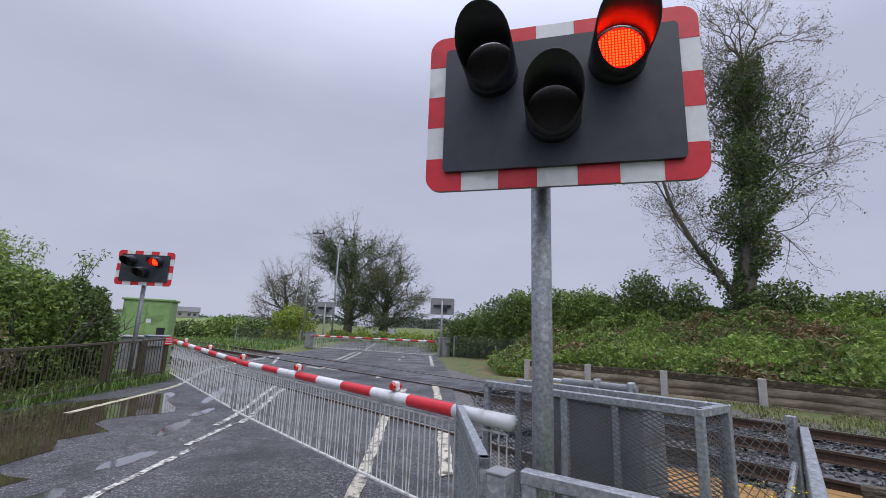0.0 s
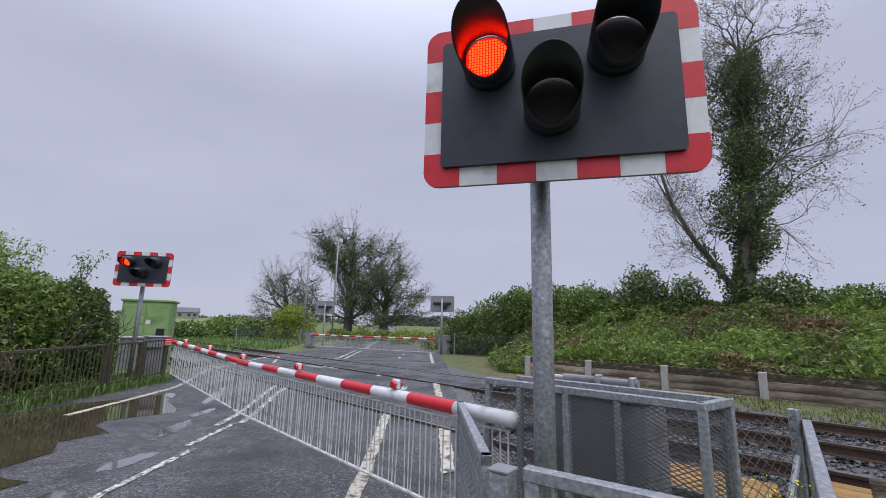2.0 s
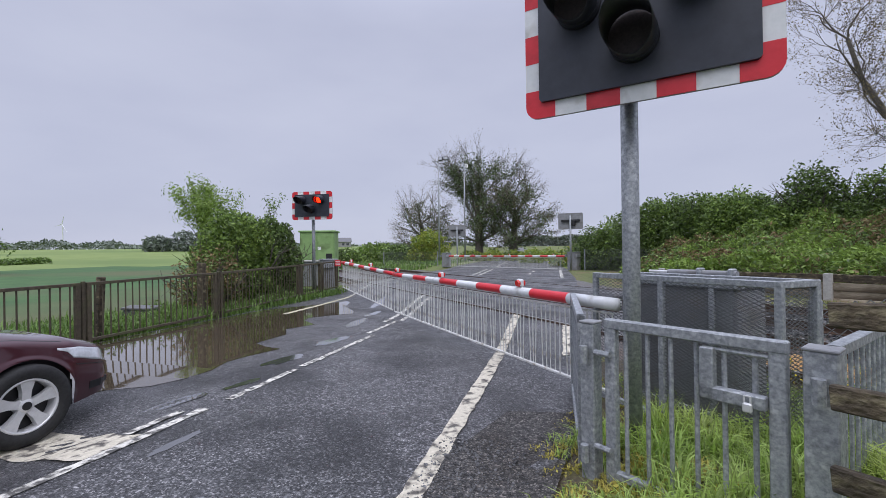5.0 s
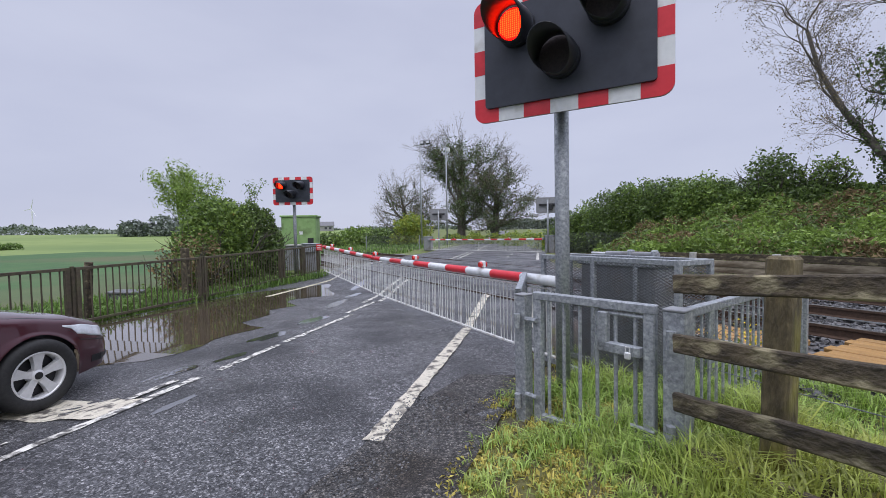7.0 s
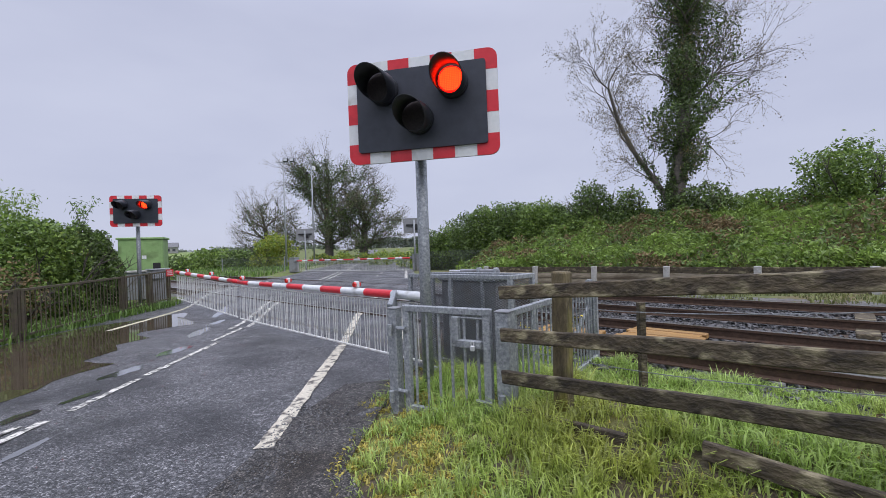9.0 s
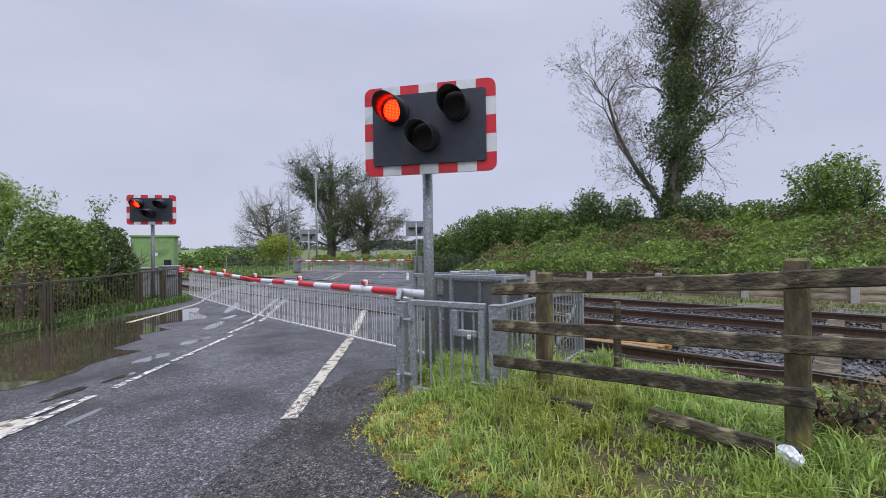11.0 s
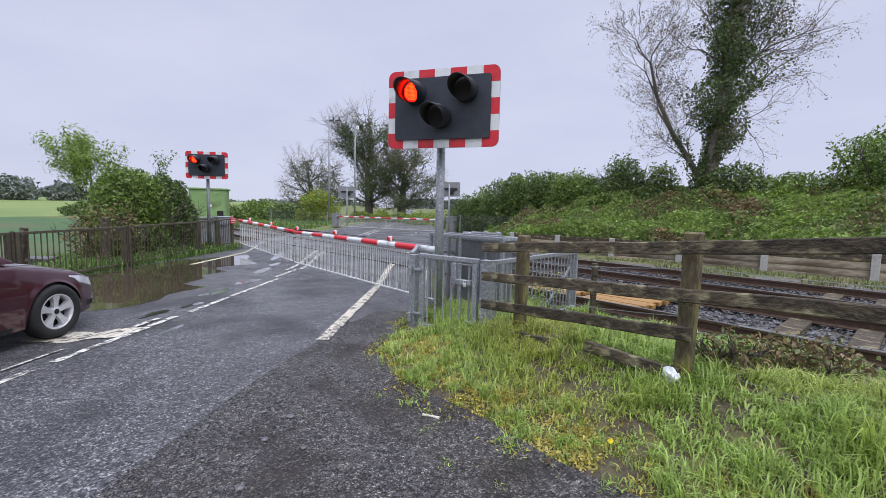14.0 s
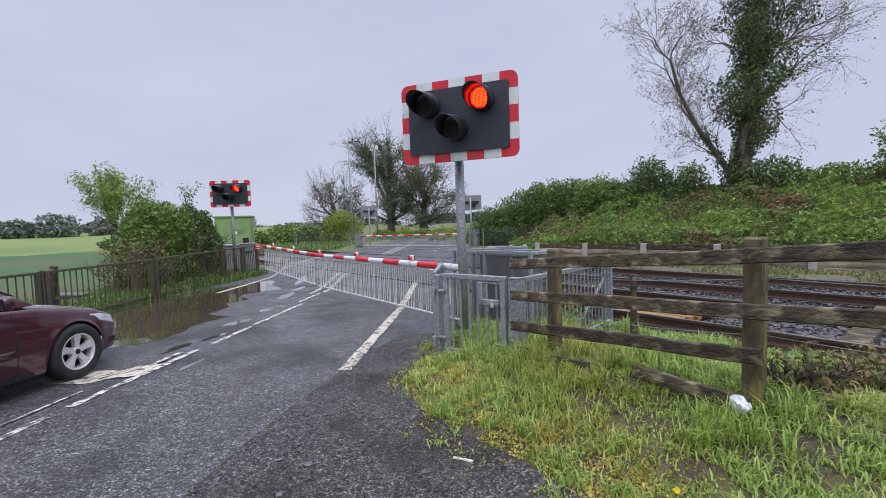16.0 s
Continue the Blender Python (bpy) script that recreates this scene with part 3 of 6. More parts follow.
def crossing_deck():
    """Rubber and timber panels between the rails, flush with the road."""
    turn = pose(0, 0, 0, 0, 0, math.degrees(RAIL))
    base = thing("crossing_deck", turn, "dark ribbed panels between the rails of the crossing", "panel")
    for a, b in ((RAIL_N[0] + 0.09, RAIL_N[1] - 0.09), (RAIL_N[2] + 0.09, RAIL_N[3] - 0.09)):
        me = to_mesh("panel", abox((0, 0, 0), (1.15, b - a, 0.06), bevel=0.01))
        me.materials.append(ASPHALT)
        for i in range(7):
            ob = new("panel", me)
            ob.parent, ob.matrix_basis = base, pose(-7.3 - i * 1.17 + (0 if a < 5 else -3) + 4.2, (a + b) / 2, RAIL_Z - 0.035)
    base2 = thing("timber_boarding", turn, "wet orange timber boards laid beside the rails", "boards")
    me = to_mesh("board", abox((0, 0, 0), (0.95, 0.15, 0.07), bevel=0.008))
    me.materials.append(YBOARD)
    for i in range(8):
        ob = new("board", me)
        ob.parent, ob.matrix_basis = base2, pose(1.12 + 0.04 * (i % 3), RAIL_N[0] + 0.22 + i * 0.165, RAIL_Z - 0.07 + 0.006 * (i % 2), 0, 0, 0.4 * (i % 3 - 1))
    for i in range(5):
        ob = new("board", me)
        ob.parent, ob.matrix_basis = base2, pose(-0.05 + 0.03 * (i % 2), RAIL_N[0] + 0.22 + i * 0.165, RAIL_Z - 0.075)


crossing_deck()


def retaining_wall():
    base = thing("wall_east", pose(0, 0, 0, 0, 0, math.degrees(WALL)) @ pose(0, WALL_N, 0), "bleached horizontal planks held by grey concrete posts", "retaining wall", kind="structure")
    post = to_mesh("post", abox((0, 0, 0.25), (0.17, 0.15, 0.94), bevel=0.012))
    post.materials.append(CONC)
    planks, dark = [], []
    rnd = random.Random(3)
    for k in range(3):
        bm = abox((0, 0, 0), (2.13, 0.07, 0.192), bevel=0.006)
        for v in bm.verts:
            v.co.z += rnd.uniform(-0.005, 0.005)
        me = to_mesh("plank", bm)
        me.materials.append(PLANK)
        planks.append(me)
        me2 = me.copy()
        me2.materials[0] = OAK
        dark.append(me2)
    for i in range(-3, 8):
        s = i * 2.27 - 0.5
        ob = new("post", post)
        ob.parent, ob.matrix_basis = base, pose(s, -0.06, 0, 0, 0.8 * math.sin(i * 3))
        if i > 6:
            continue
        for k in range(4):
            pl = new("plank", (dark if k == 3 else planks)[(i + k) % 3])
            pl.parent, pl.matrix_basis = base, pose(s + 1.135, 0.02 * (k % 2), 0.0 + 0.195 * k + (0.01 if k == 3 else 0), 2 * math.sin(i + k), 0.5 * math.sin(i * 2 + k), 0)


retaining_wall()


# ---- road signals ----
W, H, B = 1.42, 0.95, 0.102


def rounded(x0, z0, x1, z1, r, corners=(1, 1, 1, 1)):
    """A rectangle's outline with some corners rounded: bottom left, bottom right, top right, top left."""
    out = []
    for k, (cx, cz, a) in enumerate(((x0 + r, z0 + r, 180), (x1 - r, z0 + r, 270), (x1 - r, z1 - r, 0), (x0 + r, z1 - r, 90))):
        if corners[k]:
            out += [(cx + r * math.cos(radians(a + i * 18)), cz + r * math.sin(radians(a + i * 18))) for i in range(6)]
        else:
            out.append(((x0, z0), (x1, z0), (x1, z1), (x0, z1))[k])
    return out


def hood(r, top, low):
    """An open cowl, long above and short below, pointing along -y."""
    bm = bmesh.new()
    n = 28
    rings = []
    for rad in (r, r - 0.006):
        a = [bm.verts.new((rad * math.sin(t), 0, rad * math.cos(t))) for t in (i * math.tau / n for i in range(n))]
        b = []
        for i in range(n):
            t = i * math.tau / n
            k = (0.5 + 0.5 * math.cos(t)) ** 0.8
            b.append(bm.verts.new((rad * 0.97 * math.sin(t), -(low + (top - low) * k), rad * 0.97 * math.cos(t) - 0.03 * k)))
        rings.append((a, b))
    for i in range(n):
        j = (i + 1) % n
        (a, b), (c, d) = rings
        bm.faces.new((a[i], b[i], b[j], a[j]))
        bm.faces.new((c[j], d[j], d[i], c[i]))
        bm.faces.new((b[i], d[i], d[j], b[j]))
    bmesh.ops.recalc_face_normals(bm, faces=bm.faces)
    return bm


def signal(m, height, label, group, lean=0.0):
    """A wig-wag road signal: chequered board, three hooded lamps, steel pole. Returns the two lit lenses."""
    base = thing("road_signal", m, label, "signal", group)
    part("pole", arod((-0.09, 0.28, -0.1), (-0.09, 0.28, height + H - 0.1), 0.056, seg=20), GALV, base, "mottled galvanised pole", True)
    part("back_plate", prism(rounded(-W / 2, height, W / 2, height + H, 0.085), 0.0, 0.02), GREYP, base)
    part("backboard", prism(rounded(-W / 2 + B, height + B, W / 2 - B, height + H - B, 0.025), -0.032, -0.002), BLACK, base, "matt black backing board")
    for k in (-0.25, 0.25):
        part("bracket", abox((0, 0.15, height + H / 2 + k), (0.5, 0.26, 0.06), bevel=0.006), GALV, base)
    sx, sz = W / 7, H / 5
    for i in range(7):
        for row in (0, 1):
            z0, z1 = (height, height + B) if row == 0 else (height + H - B, height + H)
            x0, x1 = -W / 2 + i * sx, -W / 2 + (i + 1) * sx
            red = i % 2 == 0
            if i in (0, 6):
                z0, z1 = (height, height + sz) if row == 0 else (height + H - sz, height + H)
                c = [0, 0, 0, 0]
                c[(0 if i == 0 else 1) if row == 0 else (3 if i == 0 else 2)] = 1
                bm = prism(rounded(x0, z0, x1, z1, 0.085, c), -0.006, 0.0)
            else:
                bm = prism([(x0, z0), (x1, z0), (x1, z1), (x0, z1)], -0.006 if red else -0.004, 0.0)
            part("red_panel" if red else "white_panel", bm, RED if red else WHITE, base)
    for k in (1, 2, 3):
        for s in (-1, 1):
            x0, x1 = (-W / 2, -W / 2 + B) if s < 0 else (W / 2 - B, W / 2)
            red = k == 2
            part("red_panel" if red else "white_panel", prism([(x0, height + k * sz), (x1, height + k * sz), (x1, height + (k + 1) * sz), (x0, height + (k + 1) * sz)], -0.006 if red else -0.004, 0.0), RED if red else WHITE, base)
    lit = []
    zc = height + H / 2
    for x, z, flash in ((-0.34, zc + 0.185, True), (0.31, zc + 0.185, True), (-0.015, zc - 0.11, False)):
        h = part("lamp_housing", arod((x, -0.03, z), (x, -0.11, z), 0.142, 0.136, 28), HOODB, base, "round black lamp housing", True)
        part("hood", hood(0.14, 0.40, 0.07), HOODB, h, "long black cowl", True, pose(x, -0.11, z, 6))
        part("lens", arod((x, -0.108, z), (x, -0.113, z), 0.1365, 0.1365, 28), LENSOFF, h, "dark unlit lens")
        if flash:
            bm = arod((0, 0, 0), (0, -0.012, 0), 0.116, 0.112, 28)
            lens = part("lit_lens", bm, LENSRED, h, "glowing red lens of small round cells")
            dots = bmesh.new()
            for a in range(-7, 8):
                for b in range(-7, 8):
                    if a * a + b * b < 49:
                        box(dots, (a * 0.0155, -0.0125, b * 0.0155), (0.0095, 0.003, 0.0095))
            part("led_cluster", dots, LENSDOT, lens, "bright orange-red cells")
            lit.append((lens, x, z))
    return lit


NEAR_SIGNAL = signal(pose(1.03, 0.62, 0, 0, 0, -15.6), 2.315, "flashing red road signal with chequered board on galvanised pole", "road signals")
FAR_SIGNAL = signal(pose(-7.57, 10.31, 0, 0, 0, 8), 2.53, "flashing red road signal standing behind the roadside fence", "road signals")


def signal_back(m, label):
    base = thing("road_signal", m, label, "signal", "road signals seen from behind")
    part("pole", arod((0, -0.1, 0), (0, -0.1, 3.3), 0.055, seg=12), GALV, base, "", True)
    part("back_plate", prism(rounded(-0.7, 2.5, 0.7, 3.45, 0.08), 0, 0.02), GREYP, base, "plain grey back of the board")
    part("bracket", abox((0, -0.06, 3.0), (1.05, 0.1, 0.13), bevel=0.01), DARKP, base, "black junction rail")
    part("bracket", abox((0.18, -0.12, 2.84), (0.2, 0.14, 0.3), bevel=0.02), DARKP, base)


signal_back(pose(-7.86, 31.41, 0.1, 0, 0, 8), "road signal seen from its grey back, on the far side")
signal_back(pose(0.92, 23.7, 0.1, 0, 0, -8), "road signal seen from its grey back, beside the far barrier")


# ---- barriers ----
def boom(m, length, bands, label, group, lamps=(), first_red=True, skirt=True, r=0.057, drop=0.78):
    """A barrier pole along +x with red and white bands, a hanging skirt and lamps on top."""
    base = thing("barrier_boom", m, label, "barrier", group)
    k = length / bands
    for i in range(bands):
        red = (i % 2 == 0) == first_red
        part("red_band" if red else "white_band", arod((i * k, 0, 0), ((i + 1) * k, 0, 0), r * (1 - 0.25 * i / bands), r * (1 - 0.25 * (i + 1) / bands), 16, i in (0, bands - 1)), RED if red else WHITE, base, "", True)
    if skirt:
        part("skirt_rail", arod((0.05, 0.0, -drop), (length - 0.05, 0.0, -drop), 0.017, seg=6), SKIRTW, base)
        part("skirt_rail", arod((0.05, 0.0, -r - 0.03), (length - 0.05, 0.0, -r - 0.03), 0.01, seg=6), SKIRTW, base)
        me = to_mesh("skirt_rod", arod((0, 0, -drop), (0, 0, -r - 0.03), 0.0065, seg=5))
        me.materials.append(SKIRTW)
        n = int(length / 0.075)
        for i in range(n):
            ob = new("skirt_rod", me)
            ob.parent = base
            ob.matrix_basis = pose(0.06 + i * (length - 0.12) / (n - 1), 0, 0, 1.2 * math.sin(i * 2.3), 1.5 * math.sin(i * 1.7), 0)
    for x in lamps:
        l = part("lamp", abox((x, 0, r + 0.045), (0.1, 0.05, 0.09), bevel=0.015), WHITE, base, "small white lamp housing")
        for s in (-1, 1):
            part("lamp_glass", arod((x, s * 0.024, r + 0.042), (x, s * 0.05, r + 0.04), 0.042, 0.034, seg=14), BOOMRED, l, "red lamp glass")


# near pair: one from the cage, one from the far roadside, meeting over the centre line
boom(pose(1.02, 1.75, 0.935, 0, 0, 131.6), 5.9, 10, "red and white barrier pole lowered with a white hanging skirt", "near barrier poles", (1.41, 3.55, 5.7), False)
boom(pose(-6.25, 9.94, 1.09, 0, 1.6, -48.4), 4.98, 9, "red and white barrier pole lowered with a white hanging skirt", "near barrier poles", (1.2, 3.25), True, r=0.055)
boom(pose(0.57, 24.36, 1.02, 0, 0, 147.5), 5.3, 9, "far red and white barrier pole with a pale skirt", "far barrier poles", (0.8, 2.6, 4.3))
boom(pose(-8.15, 29.91, 1.02, 0, 0, -32.5), 5.2, 9, "far red and white barrier pole with a pale skirt", "far barrier poles", (0.8, 2.6, 4.3))


def machine(m, label):
    base = thing("barrier_machine", m, label, "barrier machine", "barrier machines")
    part("cabinet", abox((0, 0, 0.55), (0.6, 0.5, 1.1), bevel=0.02), GREYP, base)
    part("lid", abox((0, 0, 1.115), (0.66, 0.56, 0.04), bevel=0.01), GALV, base)
    part("door", abox((0, -0.258, 0.55), (0.5, 0.012, 0.95), bevel=0.004), GREYP, base)
    for s in (-0.36, 0.36):
        part("arm", abox((s, -0.15, 0.9), (0.05, 0.5, 0.16), bevel=0.01), GALV, base)


machine(pose(1.09, 24.02, 0.15, 0, 0, -30), "grey steel barrier machine cabinet at the far side")
machine(pose(-8.5, 30.37, 0.15, 0, 0, -30), "grey steel barrier machine cabinet at the far side")
machine(pose(-7.75, 11.6, 0.05, 0, 0, -47), "grey barrier machine behind the roadside fence")


# ---- galvanised gate, guard rails and machine cage ----
def panel(m, length, height, label, group, material, post=0.05, gap=0.11, low=0.1, bar=0.009, rail=0.025, ends=(True, True), name="guard_rail", barseg=6):
    """A framed run of upright bars along +x."""
    base = thing(name, m, label, "railing", group)
    part("top_rail", abox((length / 2, 0, height - rail), (length, 0.05, rail * 2), bevel=0.004), material, base)
    part("bottom_rail", abox((length / 2, 0, low), (length, 0.045, 0.045), bevel=0.004), material, base)
    for e, x in zip(ends, (post / 2, length - post / 2)):
        if e:
            part("post", abox((x, 0, height / 2 - 0.05), (post, post, height + 0.1), bevel=0.004), material, base)
    me = to_mesh("bar", arod((0, 0, low), (0, 0, height - 2 * rail), bar, seg=barseg))
    me.materials.append(material)
    n = max(2, int(length / gap))
    for i in range(1, n):
        ob = new("bar", me)
        ob.parent, ob.matrix_basis = base, pose(length * i / n, 0, 0)
    return base


P1, P2 = Vector((0.73, 0.49)), Vector((1.58, -0.13))


def steel_post(x, y, z0, h, w, label, turn=0):
    base = thing("gate_post", pose(x, y, z0, 0, 0, turn), label, "post", "galvanised gate posts")
    part("post", abox((0, 0, h / 2), (w, w, h), bevel=0.006), GALV, base)
    part("cap", abox((0, 0, h + 0.006), (w + 0.008, w + 0.008, 0.014), bevel=0.004), GREYP, base)
    for z in (0.22, 0.78):
        part("hinge", arod((0.0, -w / 2 - 0.03, z * h), (0.0, -w / 2 - 0.03, z * h + 0.1), 0.024, seg=10), GALV, base)


gate_ang = math.degrees(math.atan2(P2.y - P1.y, P2.x - P1.x))
steel_post(P1.x, P1.y, -0.05, 1.03, 0.09, "square galvanised gate post in the grass", gate_ang)
steel_post(P2.x, P2.y, 0.1, 0.9, 0.11, "square galvanised gate post beside the timber fence", gate_ang)


def gate():
    d = P2 - P1
    L = d.length - 0.21
    base = thing("gate", pose(P1.x, P1.y, 0.0, 0, 0, gate_ang) @ pose(0.1, 0, 0), "padlocked galvanised steel pedestrian gate of upright bars", "gate")
    for x in (0.035, L - 0.035):
        part("stile", abox((x, 0, 0.54), (0.065, 0.05, 0.94), bevel=0.006), GALV, base)
    part("top_rail", abox((L / 2, 0, 0.99), (L, 0.055, 0.055), bevel=0.006), GALV, base)
    part("bottom_rail", abox((L / 2, 0, 0.14), (L, 0.045, 0.045), bevel=0.006), GALV, base)
    for i in range(1, 7):
        part("bar", arod((L * i / 7, 0, 0.14), (L * i / 7, 0, 0.98), 0.012, seg=8), GALV, base)
    lock = part("lock_frame", abox((L - 0.3, -0.03, 0.83), (0.06, 0.05, 0.24), bevel=0.005), GALV, base)
    box_bm = abox((L - 0.2, -0.03, 0.74), (0.26, 0.05, 0.06), bevel=0.005)
    part("lock_bar", box_bm, GALV, lock)
    part("padlock", abox((L - 0.13, -0.075, 0.72), (0.036, 0.02, 0.042), pose(0, 0, 0), 0.006), ALLOY, base, "small brass and steel padlock")
    sh = bmesh.new()
    for a, b in (((-0.012, 0), (-0.012, 0.03)), ((-0.012, 0.03), (0.012, 0.03)), ((0.012, 0.03), (0.012, 0))):
        rod(sh, (L - 0.13 + a[0], -0.075, 0.74 + a[1]), (L - 0.13 + b[0], -0.075, 0.74 + b[1]), 0.004, seg=6)
    part("shackle", sh, ALLOY, base)
    part("latch_bolt", arod((L - 0.28, -0.01, 0.94), (L - 0.02, -0.01, 0.94), 0.011, seg=8), GALV, base)
    part("drop_bolt", arod((L - 0.14, -0.02, 0.3), (L + 0.0, -0.02, 0.3), 0.013, seg=8), GALV, base)
    for z in (0.28, 0.82):
        part("hinge", arod((-0.045, -0.045, z), (0.05, -0.045, z), 0.018, seg=8), GALV, base)


gate()
panel(pose(0.68, 0.63, 0.0, 0, 0, 91), 1.5, 1.0, "galvanised guard railing beside the barrier", "galvanised guard rails", GALV, gap=0.1)
panel(pose(P2.x + 0.06, P2.y + 0.08, 0.05, 0, 0, math.degrees(math.atan2(1.67 + 0.05, 3.06 - 1.64))), 2.25, 0.95, "galvanised guard railing leading to the track", "galvanised guard rails", GALV, gap=0.1)


def mesh_sheet(L, h, pitch=0.027, th=0.0017):
    """Diamond mesh in x and z as thin strips."""
    vs, fs = [], []
    def strip(a, b):
        d = Vector((b[0] - a[0], b[1] - a[1]))
        if d.length < 0.004:
            return
        nrm = Vector((-d.y, d.x)).normalized() * th
        k = len(vs)
        for y in (-0.002, 0.002):
            for p, s in ((a, 1), (b, 1), (b, -1), (a, -1)):
                vs.append((p[0] + nrm.x * s, y, p[1] + nrm.y * s))
        fs.extend([(k, k + 1, k + 2, k + 3), (k + 7, k + 6, k + 5, k + 4)])
    slope = 0.5
    for sg in (1, -1):
        c = -L * slope - h
        while c < h + L * slope + h:
            # z = sg*slope*x + c
            pts = []
            for x in (0, L):
                z = sg * slope * x + c
                if 0 <= z <= h:
                    pts.append((x, z))
            for z in (0, h):
                x = (z - c) / (sg * slope)
                if 0 < x < L:
                    pts.append((x, z))
            if len(pts) >= 2:
                strip(pts[0], pts[-1])
            c += pitch
    return vs, fs


def cage():
    a, b, c = Vector((0.86, 1.96)), Vector((1.87, 0.93)), Vector((2.15, 1.13))
    d = a + (c - b)
    base = thing("machine_cage", Matrix(), "galvanised expanded-metal cage round the barrier machine", "cage")
    h, z0 = 1.2, 0.0
    for p, q in ((a, b), (b, c), (c, d)):
        ang = math.degrees(math.atan2(q.y - p.y, q.x - p.x))
        L = (q - p).length
        vs, fs = mesh_sheet(L, h - 0.12)
        ob = raw("mesh_panel", vs, fs, MESHST, base, "diamond expanded-metal sheet")
        ob.matrix_basis = pose(p.x, p.y, z0 + 0.1, 0, 0, ang)
        part("top_frame", abox((L / 2, 0, h - 0.02), (L + 0.04, 0.045, 0.045), bevel=0.004), GALV, base, m=pose(p.x, p.y, z0, 0, 0, ang))
        part("bottom_frame", abox((L / 2, 0, 0.1), (L, 0.045, 0.045), bevel=0.004), GALV, base, m=pose(p.x, p.y, z0, 0, 0, ang))
        for k in ((0, 0.45, 1) if L > 1 else (1,)):
            part("upright", abox((L * k, 0, h / 2), (0.045, 0.045, h - 0.04), bevel=0.004), GALV, base, m=pose(p.x, p.y, z0, 0, 0, ang))
    mach = thing("barrier_machine", pose(1.68, 1.93, 0.0, 0, 0, -47.5), "grey barrier machine with hydraulic ram behind the cage", "barrier machine", "barrier machines")
    part("cabinet", abox((0, 0, 0.55), (0.85, 0.42, 1.1), bevel=0.02), GREYP, mach)
    part("lid", abox((0, 0, 1.12), (0.9, 0.48, 0.05), bevel=0.012), GALV, mach)
    part("ram", arod((-0.3, 0.05, 1.2), (0.3, 0.05, 1.2), 0.026, seg=14), GREYP, mach, "dark ram tube")
    part("ram_rod", arod((-0.5, 0.05, 1.2), (-0.3, 0.05, 1.2), 0.013, seg=10), ALLOY, mach)
    for x in (0.0, 0.26):
        part("ram_lug", abox((x, 0.05, 1.19), (0.04, 0.08, 0.11), bevel=0.01), GALV, mach)


cage()


def chain_fence(p, q, h, label):
    ang = math.degrees(math.atan2(q[1] - p[1], q[0] - p[0]))
    L = math.dist(p, q)
    base = thing("chain_link_fence", pose(p[0], p[1], ground_z(*p), 0, 0, ang), label, "fence")
    vs, fs = [], []
    th, pitch = 0.0022, 0.075
    vs, fs = mesh_sheet(L, h, pitch, th)
    raw("wire_mesh", vs, fs, MESHST, base)
    for x in (0, L):
        part("post", abox((x, 0, h / 2), (0.06, 0.06, h + 0.04), bevel=0.005), GALV, base)
    part("brace", arod((L - 0.02, 0, h * 0.7), (L - 0.55, 0, 0.05), 0.022, seg=8), GALV, base)


chain_fence((1.67, 23.56), (5.02, 19.4), 1.2, "low wire fence on the far side of the line")
chain_fence((-15.66, 34.3), (-9.54, 31.41), 1.35, "wire mesh fence below the lighting mast")
chain_fence((2.18, 1.2), (3.0, 1.7), 0.98, "sagging chain-link fence between cage and guard rail")


# ---- roadside fence on the flooded side ----
FENCE = ((-6.42, -5.6), (-6.46, -2.9), (-6.5, -0.15), (-6.57, 2.57), (-6.66, 5.32), (-7.0, 8.75), (-7.06, 10.0), (-7.1, 11.1))
FENCE_Z = (-0.03, -0.03, -0.03, -0.02, 0.0, 0.05, 0.07, 0.1)
for (ax, ay), (bx, by), za, zb in zip(FENCE, FENCE[1:], FENCE_Z, FENCE_Z[1:]):
    L = math.hypot(bx - ax, by - ay)
    panel(pose(ax, ay, za, 0, -math.degrees(math.atan2(zb - za, L)), math.degrees(math.atan2(by - ay, bx - ax))) @ pose(0.05, 0, 0), L - 0.1, 1.02, "brown mossy steel railing panel beside the flood water", "roadside railing panels", RUSTY, post=0.065, gap=0.125, low=0.12, bar=0.011, rail=0.024)
for (x, y), z in zip(FENCE[1:], FENCE_Z[1:]):
    base = thing("fence_post", pose(x, y, z - 0.1, 0, 0, 95), "brown weathered steel fence post", "post", "roadside fence posts")
    part("post", abox((0, 0, 0.57), (0.05, 0.05, 1.14), bevel=0.008), RUSTY, base)
base = thing("fence_post", pose(-6.82, 2.95, -0.2, 0, 4, 0), "leaning dark timber post behind the railing", "post")
part("post", abox((0, 0, 0.62), (0.1, 0.1, 1.3), bevel=0.012), OAK, base)
base = thing("fence_post", pose(-7.4, 5.6, -0.1, 0, 0, 0), "broad timber post behind the railing", "post")
part("post", abox((0, 0, 0.66), (0.15, 0.14, 1.32), bevel=0.015), OAK, base)
base = thing("warning_sign", pose(-6.98, 10.92, 0.12, 0, 0, 20), "small red and white warning plate on the fence end", "sign")
part("plate", abox((0, 0, 0.93), (0.2, 0.012, 0.22), bevel=0.004), RED, base)
for z in (0.99, 0.93, 0.87):
    part("bar", abox((0, -0.009, z), (0.15, 0.004, 0.022)), WHITE, base)
base = thing("relay_cabinet", pose(-9.75, 14.2, 0, 0, 0, 20), "pale green steel trackside cabinet behind the bush", "cabinet")
part("body", abox((0, 0, 1.15), (1.45, 1.0, 2.3), bevel=0.02), GREENP, base)
part("roof", abox((0, 0, 2.33), (1.56, 1.1, 0.08), bevel=0.015), GREENP, base)
part("door", abox((-0.35, -0.51, 1.15), (0.66, 0.02, 2.05), bevel=0.005), GREENP, base)
